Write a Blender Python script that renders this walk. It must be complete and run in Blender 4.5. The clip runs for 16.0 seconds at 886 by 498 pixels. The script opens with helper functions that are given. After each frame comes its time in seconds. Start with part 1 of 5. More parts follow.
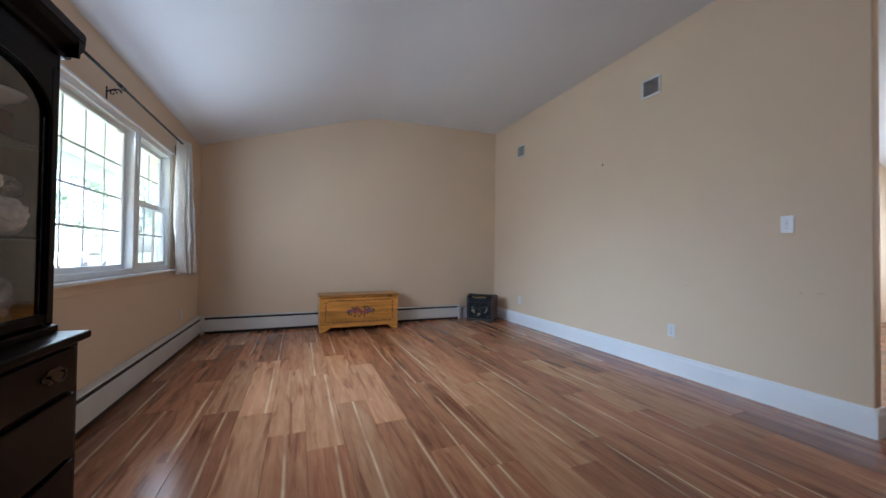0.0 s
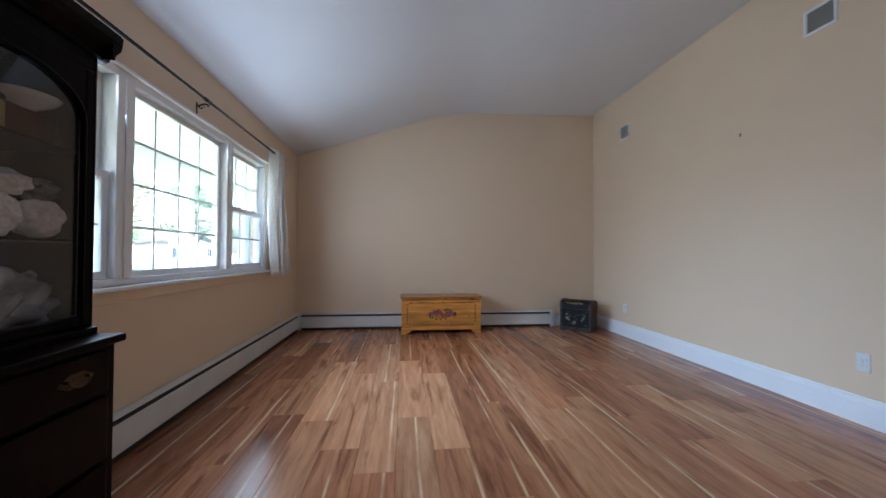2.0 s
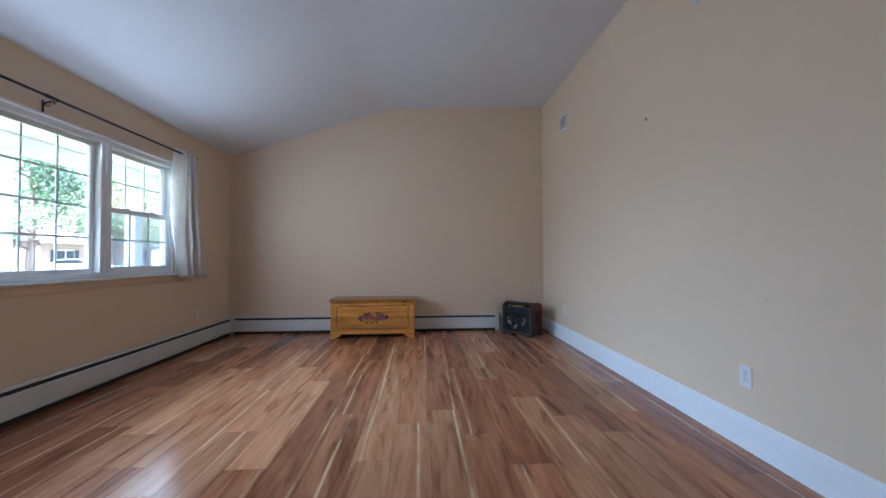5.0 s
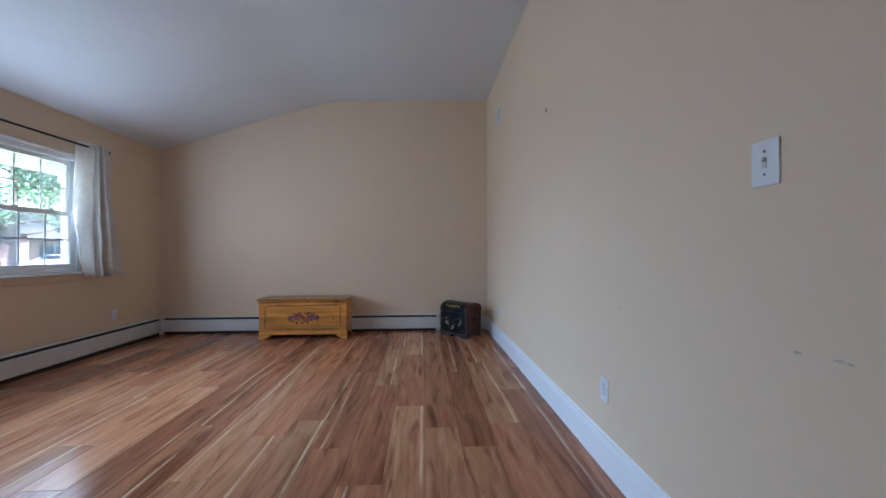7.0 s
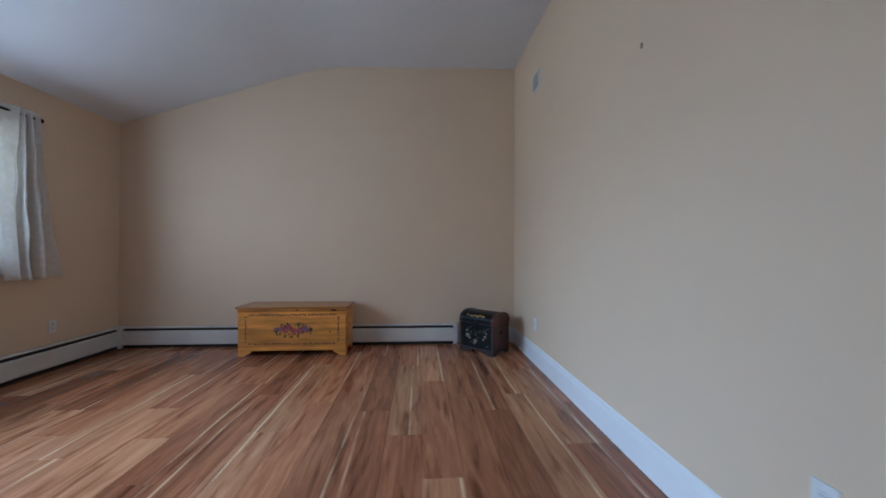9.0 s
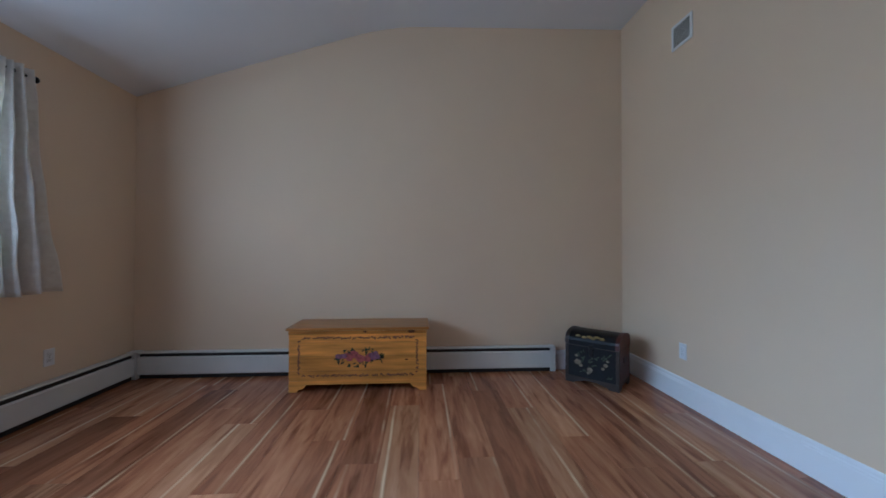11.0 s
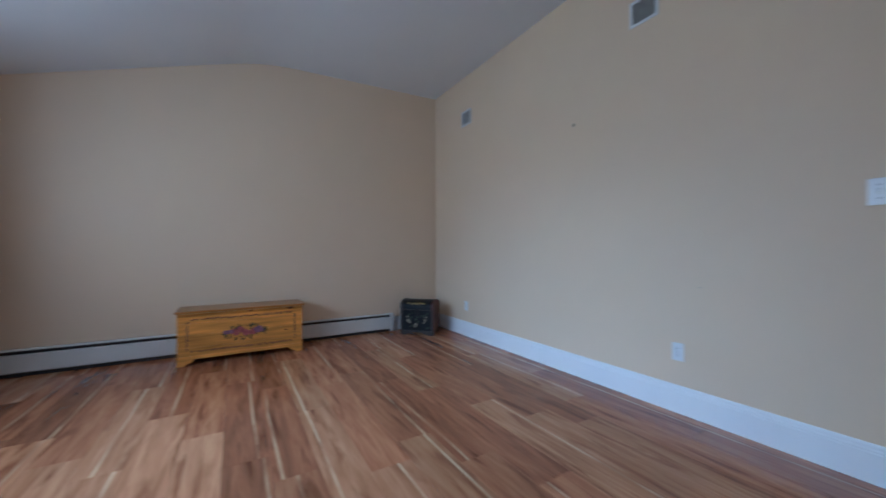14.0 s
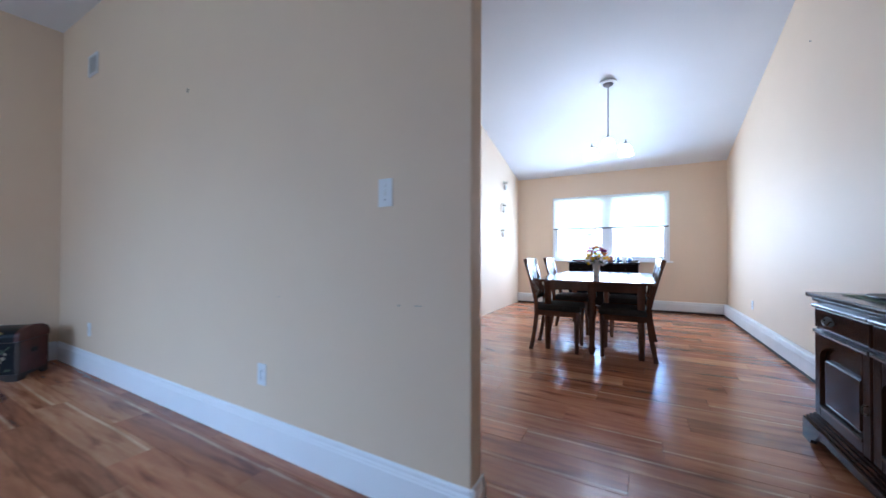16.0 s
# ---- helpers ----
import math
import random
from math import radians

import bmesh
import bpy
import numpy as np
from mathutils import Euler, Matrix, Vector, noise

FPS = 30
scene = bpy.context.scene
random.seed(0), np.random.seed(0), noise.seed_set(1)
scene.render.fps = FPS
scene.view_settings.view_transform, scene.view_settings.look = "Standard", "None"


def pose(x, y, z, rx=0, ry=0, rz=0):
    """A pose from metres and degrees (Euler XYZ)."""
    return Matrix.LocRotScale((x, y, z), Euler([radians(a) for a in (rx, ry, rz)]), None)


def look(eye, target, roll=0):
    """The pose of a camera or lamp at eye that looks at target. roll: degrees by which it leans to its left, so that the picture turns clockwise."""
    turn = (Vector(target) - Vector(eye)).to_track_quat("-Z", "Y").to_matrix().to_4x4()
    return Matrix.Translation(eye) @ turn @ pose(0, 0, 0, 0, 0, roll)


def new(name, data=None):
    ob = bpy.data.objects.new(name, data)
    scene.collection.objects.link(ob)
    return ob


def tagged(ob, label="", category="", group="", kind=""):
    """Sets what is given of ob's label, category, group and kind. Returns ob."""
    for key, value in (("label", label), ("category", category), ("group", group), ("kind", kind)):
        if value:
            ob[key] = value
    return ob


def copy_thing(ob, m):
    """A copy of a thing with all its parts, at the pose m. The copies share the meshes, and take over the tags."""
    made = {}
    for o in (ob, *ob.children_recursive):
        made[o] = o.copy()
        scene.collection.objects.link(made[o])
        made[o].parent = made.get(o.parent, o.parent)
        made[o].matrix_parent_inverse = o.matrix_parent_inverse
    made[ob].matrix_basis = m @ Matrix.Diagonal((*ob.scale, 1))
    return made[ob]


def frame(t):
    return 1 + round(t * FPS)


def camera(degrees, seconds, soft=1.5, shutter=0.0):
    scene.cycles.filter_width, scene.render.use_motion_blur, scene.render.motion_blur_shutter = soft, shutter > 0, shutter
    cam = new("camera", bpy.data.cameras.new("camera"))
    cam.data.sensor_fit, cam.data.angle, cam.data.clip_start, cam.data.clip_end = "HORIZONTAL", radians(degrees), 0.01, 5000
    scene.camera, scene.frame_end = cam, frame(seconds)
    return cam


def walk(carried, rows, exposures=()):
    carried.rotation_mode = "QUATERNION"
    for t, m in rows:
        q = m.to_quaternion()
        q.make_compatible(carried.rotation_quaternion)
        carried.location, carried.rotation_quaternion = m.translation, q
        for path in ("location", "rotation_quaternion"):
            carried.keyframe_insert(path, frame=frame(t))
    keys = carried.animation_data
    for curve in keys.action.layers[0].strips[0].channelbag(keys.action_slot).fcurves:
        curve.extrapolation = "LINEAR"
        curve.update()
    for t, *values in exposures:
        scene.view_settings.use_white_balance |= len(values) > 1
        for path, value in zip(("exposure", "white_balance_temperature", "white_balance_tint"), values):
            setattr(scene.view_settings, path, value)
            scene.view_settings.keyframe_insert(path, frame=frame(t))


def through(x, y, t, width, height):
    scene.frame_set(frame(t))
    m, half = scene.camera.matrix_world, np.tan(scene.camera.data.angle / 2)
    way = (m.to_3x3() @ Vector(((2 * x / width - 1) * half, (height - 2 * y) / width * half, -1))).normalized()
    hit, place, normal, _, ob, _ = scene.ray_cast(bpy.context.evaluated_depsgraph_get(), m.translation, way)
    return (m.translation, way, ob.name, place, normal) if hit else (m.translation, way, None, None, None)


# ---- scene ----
cam = camera(103.0, 16.0, shutter=0.5)
METRES, EYE, TILT, LEAN, TURN = 7.6, 1.115, 0.0, 0.0, -21.9
PATH = [
    (0, (-0.004, 0.135, 1.056), (0.751, 1.987, 1.089), 0.7),
    (0.5, (-0.038, 0.289, 1.071), (0.658, 2.164, 1.096), 0.6),
    (1, (-0.006, 0.381, 1.047), (0.603, 2.286, 1.079), 0.3),
    (1.5, (0.136, 0.424, 1.04), (0.59, 2.372, 1.077), 0.4),
    (2, (0.287, 0.419, 1.054), (0.507, 2.407, 1.086), 0.3),
    (2.5, (0.423, 0.464, 1.037), (0.554, 2.46, 1.075), 0.2),
    (3, (0.602, 0.543, 1.052), (0.71, 2.54, 1.079), 0.2),
    (3.5, (0.777, 0.592, 1.009), (0.885, 2.588, 1.058), 0.1),
    (4, (0.968, 0.526, 1.027), (1.083, 2.522, 1.076), -0.1),
    (6.5, (2.103, 0.57, 1.053), (2.22, 2.567, 1.076), -0.3),
    (7, (2.266, 0.641, 1.068), (2.382, 2.638, 1.087), -0.1),
    (7.5, (2.349, 0.811, 1.07), (2.47, 2.808, 1.088), -0.0),
    (8, (2.312, 0.971, 1.092), (2.449, 2.967, 1.095), 0.4),
    (10.5, (1.482, 2.211, 1.047), (1.608, 4.206, 1.062), 0.0),
    (11, (1.275, 2.306, 1.074), (1.399, 4.302, 1.097), 0.1),
    (11.5, (1.02, 2.279, 1.056), (1.194, 4.271, 1.074), 0.1),
    (12, (0.859, 2.105, 1.036), (1.074, 4.093, 1.062), -0.0),
    (12.5, (0.719, 1.884, 1.029), (1.018, 3.862, 1.053), 0.2),
    (13, (0.58, 1.66, 1.019), (1.039, 3.606, 1.049), 0.3),
    (13.5, (0.672, 1.32, 1.015), (1.329, 3.209, 1.045), -0.4),
    (14, (0.708, 1.154, 1.038), (1.726, 2.876, 1.051), -0.1),
    (14.5, (0.975, 0.933, 1.02), (2.281, 2.448, 1.042), 0.0),
    (15, (1.364, 0.818, 1.025), (2.916, 2.079, 1.053), 0.0),
    (15.5, (1.657, 0.708, 1.025), (3.362, 1.752, 1.055), -0.1),
    (16, (1.975, 0.568, 1.044), (3.722, 1.541, 1.067), 0.2),
]
EXPOSURES = [(0.0, 3.85, 5650, 10), (4.0, 3.80, 5300, 9.6), (8.0, 3.82, 5200, 9.2), (10.5, 3.54, 5100, 7.3), (12.5, 3.60, 4850, 6.4), (14.0, 3.68, 4900, 7), (14.8, 3.89, 4850, 7.4), (16.0, 3.95, 4850, 9)]
walk(cam, [(t, look(eye, target, roll)) for t, eye, target, roll in PATH], EXPOSURES)

# world, sun and large lights
world = bpy.data.worlds.new("world")
scene.world = world
world.use_nodes = True
wn = world.node_tree.nodes
wl = world.node_tree.links
sky = wn.new("ShaderNodeTexSky")
sky.sky_type = "NISHITA"
sky.sun_disc = False
sky.sun_elevation = radians(48)
sky.sun_rotation = radians(185)
sky.air_density, sky.dust_density = 1.0, 3.0
wl.new(sky.outputs[0], wn["Background"].inputs[0])
wn["Background"].inputs[1].default_value = 0.15


def sun_lamp():
    data = bpy.data.lights.new("sun", "SUN")
    data.energy, data.angle, data.color = 4.5, radians(12), (1.0, 0.95, 0.88)
    ob = new("sun", data)
    az = radians(185)
    el = radians(48)
    d = Vector((math.sin(az) * math.cos(el), math.cos(az) * math.cos(el), math.sin(el)))
    ob.matrix_world = look(d * 50, (0, 0, 0))


sun_lamp()


def window_light(name, place, target, sx, sy, power, colour, spread):
    data = bpy.data.lights.new(name, "AREA")
    data.shape, data.size, data.size_y = "RECTANGLE", sx, sy
    data.energy, data.color = power, colour
    data.spread = radians(spread)
    ob = new(name, data)
    ob.matrix_world = look(place, target)
    return ob


window_light("living_window_light", (-1.165, 3.02, 1.46), (3, 3.02, 1.85), 2.6, 0.95, 2.45, (0.80, 0.90, 1.0), 180)
window_light("living_sky_light", (-1.160, 3.02, 1.46), (3, 3.02, -0.80), 2.6, 0.95, 1.15, (0.62, 0.81, 1.0), 68)
window_light("dining_window_light", (9.38, 1.25, 1.46), (3, 1.8, 0.50), 1.4, 1.1, 7.4, (0.82, 0.91, 1.0), 180)


# ---- materials ----
def material(name, base=(0.8, 0.8, 0.8), rough=0.5, metal=0.0, scale=8.0, vary=0.06, bump=0.0, bump_scale=60.0, stretch=(1, 1, 1), spec=0.5):
    """A surface with broad and fine variation of its base colour, roughness and relief."""
    m = bpy.data.materials.new(name)
    m.use_nodes = True
    n, l = m.node_tree.nodes, m.node_tree.links
    b = n["Principled BSDF"]
    b.inputs["Roughness"].default_value = rough
    b.inputs["Metallic"].default_value = metal
    b.inputs["Specular IOR Level"].default_value = spec
    co = n.new("ShaderNodeTexCoord")
    mp = n.new("ShaderNodeMapping")
    mp.inputs["Scale"].default_value = stretch
    l.new(co.outputs["Object"], mp.inputs[0])
    n1 = n.new("ShaderNodeTexNoise")
    n1.inputs["Scale"].default_value, n1.inputs["Detail"].default_value = scale, 5
    l.new(mp.outputs[0], n1.inputs["Vector"])
    ramp = n.new("ShaderNodeValToRGB")
    lo = [max(0, c * (1 - vary)) for c in base]
    hi = [min(1, c * (1 + vary)) for c in base]
    ramp.color_ramp.elements[0].position, ramp.color_ramp.elements[0].color = 0.3, (*lo, 1)
    ramp.color_ramp.elements[1].position, ramp.color_ramp.elements[1].color = 0.7, (*hi, 1)
    l.new(n1.outputs[0], ramp.inputs[0])
    l.new(ramp.outputs[0], b.inputs["Base Color"])
    if bump:
        n2 = n.new("ShaderNodeTexNoise")
        n2.inputs["Scale"].default_value, n2.inputs["Detail"].default_value = bump_scale, 4
        l.new(mp.outputs[0], n2.inputs["Vector"])
        bp = n.new("ShaderNodeBump")
        bp.inputs["Strength"].default_value, bp.inputs["Distance"].default_value = bump, 0.002
        l.new(n2.outputs[0], bp.inputs["Height"])
        l.new(bp.outputs[0], b.inputs["Normal"])
    return m


def leaf_material(name, lo, hi):
    m = material(name, lo, 0.6)
    n, l = m.node_tree.nodes, m.node_tree.links
    g = n.new("ShaderNodeNewGeometry")
    r = n.new("ShaderNodeValToRGB")
    r.color_ramp.elements[0].color, r.color_ramp.elements[1].color = (*lo, 1), (*hi, 1)
    l.new(g.outputs["Random Per Island"], r.inputs[0])
    l.new(r.outputs[0], n["Principled BSDF"].inputs["Base Color"])
    return m


def plank_material(name, dark, mid, light, streak):
    """Acacia-like laminate: long grain, dark heart patches, one pale sapwood line, different on every plank."""
    m = bpy.data.materials.new(name)
    m.use_nodes = True
    n, l = m.node_tree.nodes, m.node_tree.links
    b = n["Principled BSDF"]
    co, info = n.new("ShaderNodeTexCoord"), n.new("ShaderNodeObjectInfo")

    def mth(op, a, c=None, v=0.0):
        k = n.new("ShaderNodeMath")
        k.operation = op
        l.new(a, k.inputs[0])
        if c is not None:
            l.new(c, k.inputs[1])
        else:
            k.inputs[1].default_value = v
        return k.outputs[0]

    seed = mth("MULTIPLY", info.outputs["Random"], v=97.0)

    def tex(scale, stretch, detail, dist=0.0):
        mp = n.new("ShaderNodeMapping")
        mp.inputs["Scale"].default_value = stretch
        l.new(co.outputs["Object"], mp.inputs[0])
        t = n.new("ShaderNodeTexNoise")
        t.noise_dimensions = "4D"
        t.inputs["Scale"].default_value, t.inputs["Detail"].default_value, t.inputs["Distortion"].default_value = scale, detail, dist
        l.new(mp.outputs[0], t.inputs["Vector"])
        l.new(seed, t.inputs["W"])
        return t.outputs[0]

    grain = tex(2.4, (7.5, 0.8, 1), 4, 1.1)
    fine = tex(8.0, (22, 1.5, 1), 4)
    patch = tex(2.2, (6.5, 0.75, 1), 4, 0.9)
    mix = mth("ADD", mth("MULTIPLY", grain, v=0.80), mth("MULTIPLY", fine, v=0.20))
    ramp = n.new("ShaderNodeValToRGB")
    e = ramp.color_ramp.elements
    e[0].position, e[0].color = 0.28, (*dark, 1)
    e[1].position, e[1].color = 0.72, (*light, 1)
    k = ramp.color_ramp.elements.new(0.48)
    k.color = (*mid, 1)
    l.new(mix, ramp.inputs[0])
    heart = n.new("ShaderNodeValToRGB")
    heart.color_ramp.elements[0].position, heart.color_ramp.elements[1].position = 0.53, 0.68
    heart.color_ramp.elements[0].color, heart.color_ramp.elements[1].color = (1, 1, 1, 1), (0.50, 0.40, 0.36, 1)
    l.new(patch, heart.inputs[0])
    mul = n.new("ShaderNodeMix")
    mul.data_type, mul.blend_type = "RGBA", "MULTIPLY"
    mul.inputs[0].default_value = 1.0
    l.new(ramp.outputs[0], mul.inputs[6])
    l.new(heart.outputs[0], mul.inputs[7])
    # overall tone from plank to plank
    hsv = n.new("ShaderNodeHueSaturation")
    val = n.new("ShaderNodeMapRange")
    val.inputs[3].default_value, val.inputs[4].default_value = 0.80, 1.18
    l.new(info.outputs["Random"], val.inputs[0])
    l.new(val.outputs[0], hsv.inputs["Value"])
    l.new(mul.outputs[2], hsv.inputs["Color"])
    # the pale line: a wavy stripe along the plank at a place of its own
    sep = n.new("ShaderNodeSeparateXYZ")
    l.new(co.outputs["Object"], sep.inputs[0])
    wave = mth("MULTIPLY", mth("SUBTRACT", tex(1.0, (0.01, 1.0, 1), 2), v=0.5), v=0.045)
    frac = mth("FRACT", mth("MULTIPLY", info.outputs["Random"], v=13.7))
    x0 = mth("SUBTRACT", mth("MULTIPLY", mth("POWER", frac, v=2.5), v=0.17), v=0.084)
    x0 = mth("MULTIPLY", x0, v=-1.0)
    away = mth("ABSOLUTE", mth("SUBTRACT", mth("ADD", sep.outputs[0], wave), x0))
    line = n.new("ShaderNodeMapRange")
    line.inputs[1].default_value, line.inputs[2].default_value = 0.0016, 0.0110
    line.inputs[3].default_value, line.inputs[4].default_value = 0.78, 0.0
    l.new(away, line.inputs[0])
    frac2 = mth("GREATER_THAN", mth("FRACT", mth("MULTIPLY", info.outputs["Random"], v=31.3)), v=0.40)
    fade = n.new("ShaderNodeMapRange")
    fade.inputs[1].default_value, fade.inputs[2].default_value = 0.40, 0.58
    fade.inputs[3].default_value, fade.inputs[4].default_value = 0.18, 1.0
    l.new(tex(1.6, (3.0, 1.6, 1), 3), fade.inputs[0])
    amount = mth("MULTIPLY", mth("MULTIPLY", line.outputs[0], frac2), fade.outputs[0])
    mix2 = n.new("ShaderNodeMix")
    mix2.data_type = "RGBA"
    l.new(amount, mix2.inputs[0])
    l.new(hsv.outputs[0], mix2.inputs[6])
    mix2.inputs[7].default_value = (*streak, 1)
    l.new(mix2.outputs[2], b.inputs["Base Color"])
    rr = n.new("ShaderNodeMapRange")
    rr.inputs[3].default_value, rr.inputs[4].default_value = 0.15, 0.25
    l.new(grain, rr.inputs[0])
    l.new(rr.outputs[0], b.inputs["Roughness"])
    b.inputs["Specular IOR Level"].default_value = 0.5
    bp = n.new("ShaderNodeBump")
    bp.inputs["Strength"].default_value, bp.inputs["Distance"].default_value = 0.06, 0.001
    l.new(fine, bp.inputs["Height"])
    l.new(bp.outputs[0], b.inputs["Normal"])
    return m


def glass_material(name, tint=(1, 1, 1)):
    m = bpy.data.materials.new(name)
    m.use_nodes = True
    b = m.node_tree.nodes["Principled BSDF"]
    b.inputs["Base Color"].default_value = (*tint, 1)
    b.inputs["Roughness"].default_value = 0.0
    b.inputs["Transmission Weight"].default_value = 1.0
    b.inputs["IOR"].default_value = 1.45
    return m


def cloth_material(name, base, through=0.35):
    m = material(name, base, 0.85, scale=26, vary=0.12, bump=0.35, bump_scale=420, spec=0.2)
    n, l = m.node_tree.nodes, m.node_tree.links
    t = n.new("ShaderNodeBsdfTranslucent")
    t.inputs[0].default_value = (*base, 1)
    mx = n.new("ShaderNodeMixShader")
    mx.inputs[0].default_value = through
    l.new(n["Principled BSDF"].outputs[0], mx.inputs[1])
    l.new(t.outputs[0], mx.inputs[2])
    l.new(mx.outputs[0], n["Material Output"].inputs[0])
    return m


def mesh_screen_material(name, colour, cover):
    """Fine wire cloth, seen from afar: part thread, part hole."""
    m = bpy.data.materials.new(name)
    m.use_nodes = True
    n, l = m.node_tree.nodes, m.node_tree.links
    hole, mx = n.new("ShaderNodeBsdfTransparent"), n.new("ShaderNodeMixShader")
    n["Principled BSDF"].inputs["Base Color"].default_value = (*colour, 1)
    n["Principled BSDF"].inputs["Roughness"].default_value = 0.7
    mx.inputs[0].default_value = cover
    l.new(hole.outputs[0], mx.inputs[1])
    l.new(n["Principled BSDF"].outputs[0], mx.inputs[2])
    l.new(mx.outputs[0], n["Material Output"].inputs[0])
    return m


def lamp_material(name, colour, strength):
    m = material(name, colour, 0.4)
    b = m.node_tree.nodes["Principled BSDF"]
    b.inputs["Emission Color"].default_value = (*colour, 1)
    b.inputs["Emission Strength"].default_value = strength
    return m


M = {}
M["wall"] = material("wall_paint", (0.77, 0.618, 0.455), 0.6, scale=1.3, vary=0.015, bump=0.15, bump_scale=160, spec=0.35)
M["ceiling"] = material("ceiling_paint", (0.74, 0.75, 0.78), 0.8, scale=1.2, vary=0.02, bump=0.12, bump_scale=120, spec=0.3)
M["trim"] = material("trim_paint", (0.87, 0.89, 0.92), 0.3, scale=3, vary=0.02, bump=0.05)
M["heater"] = material("heater_enamel", (0.72, 0.72, 0.70), 0.38, scale=4, vary=0.05)
# near-black that paints in the shade inside and under the heaters
M["gap"] = material("heater_shade_black", (0.02, 0.018, 0.017), 0.6)
M["vinyl"] = material("window_vinyl", (0.88, 0.90, 0.93), 0.3, vary=0.01)
M["screen"] = mesh_screen_material("insect_screen", (0.20, 0.26, 0.33), 0.36)
M["grille"] = material("window_grille", (0.62, 0.66, 0.70), 0.4, vary=0.02)
M["plate"] = material("plate_plastic", (0.80, 0.81, 0.83), 0.3, vary=0.01)
M["slot"] = material("dark_slot", (0.05, 0.05, 0.05), 0.5)
M["vent_back"] = material("vent_backing", (0.22, 0.21, 0.20), 0.6)
M["subfloor"] = material("floor_base", (0.03, 0.015, 0.01), 0.6)
M["plank_light"] = plank_material("plank_light", (0.324, 0.139, 0.068), (0.468, 0.215, 0.106), (0.612, 0.324, 0.171), (0.8, 0.59, 0.37))
M["plank_mid"] = plank_material("plank_mid", (0.25, 0.092, 0.043), (0.38, 0.153, 0.073), (0.54, 0.246, 0.121), (0.76, 0.53, 0.32))
M["plank_dark"] = plank_material("plank_dark", (0.185, 0.066, 0.031), (0.29, 0.109, 0.051), (0.43, 0.179, 0.088), (0.7, 0.47, 0.28))
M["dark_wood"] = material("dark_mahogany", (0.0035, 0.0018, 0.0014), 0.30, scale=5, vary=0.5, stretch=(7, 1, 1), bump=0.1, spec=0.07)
M["oak"] = material("stained_oak", (0.030, 0.012, 0.006), 0.24, scale=6, vary=0.5, stretch=(1, 1, 0.12), bump=0.12, spec=0.08)
M["oak_top"] = material("stained_oak_top", (0.035, 0.022, 0.016), 0.2, scale=6, vary=0.4, stretch=(0.2, 3, 1))
M["table_wood"] = material("table_cherry", (0.085, 0.032, 0.017), 0.24, scale=5, vary=0.4, stretch=(1, 1, 0.15))
M["table_top"] = material("table_top_cherry", (0.10, 0.042, 0.022), 0.13, scale=5, vary=0.3, stretch=(0.3, 5, 1))
M["seat"] = material("seat_fabric", (0.035, 0.030, 0.026), 0.9, scale=30, vary=0.2, bump=0.3, bump_scale=500, spec=0.2)
M["pine"] = material("varnished_pine", (0.60, 0.262, 0.052), 0.32, scale=3.2, vary=0.34, stretch=(0.8, 5, 9), bump=0.08)
M["pine_dark"] = material("pine_lid", (0.46, 0.20, 0.05), 0.28, scale=3.2, vary=0.2, stretch=(0.8, 9, 9), bump=0.08)
for key in ("pine", "pine_dark"):
    n, l = M[key].node_tree.nodes, M[key].node_tree.links
    b = n["Principled BSDF"]
    src = b.inputs["Base Color"].links[0].from_socket
    info, span, hsv = n.new("ShaderNodeObjectInfo"), n.new("ShaderNodeMapRange"), n.new("ShaderNodeHueSaturation")
    span.inputs[3].default_value, span.inputs[4].default_value = 0.80, 1.22
    l.new(info.outputs["Random"], span.inputs[0])
    l.new(span.outputs[0], hsv.inputs["Value"])
    l.new(src, hsv.inputs["Color"])
    l.new(hsv.outputs[0], b.inputs["Base Color"])
M["knot"] = material("pine_knot", (0.08, 0.025, 0.01), 0.4)
M["stencil"] = material("stencil_paint", (0.17, 0.075, 0.05), 0.5, vary=0.3)
M["rose"] = material("rose_paint", (0.33, 0.08, 0.09), 0.5, scale=40, vary=0.4)
M["mauve"] = material("mauve_paint", (0.22, 0.10, 0.17), 0.5, scale=40, vary=0.4)
M["leafpaint"] = material("leaf_paint", (0.04, 0.06, 0.03), 0.5, scale=40, vary=0.4)
M["black_lacquer"] = material("black_lacquer", (0.006, 0.008, 0.011), 0.35, scale=12, vary=0.5, bump=0.1, spec=0.2)
M["brown_edge"] = material("trunk_edging", (0.035, 0.022, 0.016), 0.5, scale=10, vary=0.4, bump=0.2)
M["red_side"] = material("trunk_side_red", (0.06, 0.012, 0.008), 0.4, scale=9, vary=0.5)
M["cream_paint"] = material("cream_petal", (0.26, 0.22, 0.15), 0.5, scale=40, vary=0.3)
M["gold_paint"] = material("gold_leaf", (0.25, 0.18, 0.05), 0.45, scale=40, vary=0.4)
M["iron"] = material("black_iron", (0.012, 0.012, 0.013), 0.35, metal=0.6)
M["brass"] = material("aged_brass", (0.075, 0.058, 0.036), 0.38, metal=0.9, scale=30, vary=0.3)
M["nickel"] = material("dark_nickel", (0.16, 0.16, 0.17), 0.3, metal=0.9)
M["curtain"] = cloth_material("curtain_damask", (0.93, 0.91, 0.87), 0.62)
n, l = M["curtain"].node_tree.nodes, M["curtain"].node_tree.links
co, fig, step = n.new("ShaderNodeTexCoord"), n.new("ShaderNodeTexNoise"), n.new("ShaderNodeMapRange")
fig.inputs["Scale"].default_value, fig.inputs["Detail"].default_value, fig.inputs["Distortion"].default_value = 13.0, 2.0, 2.2
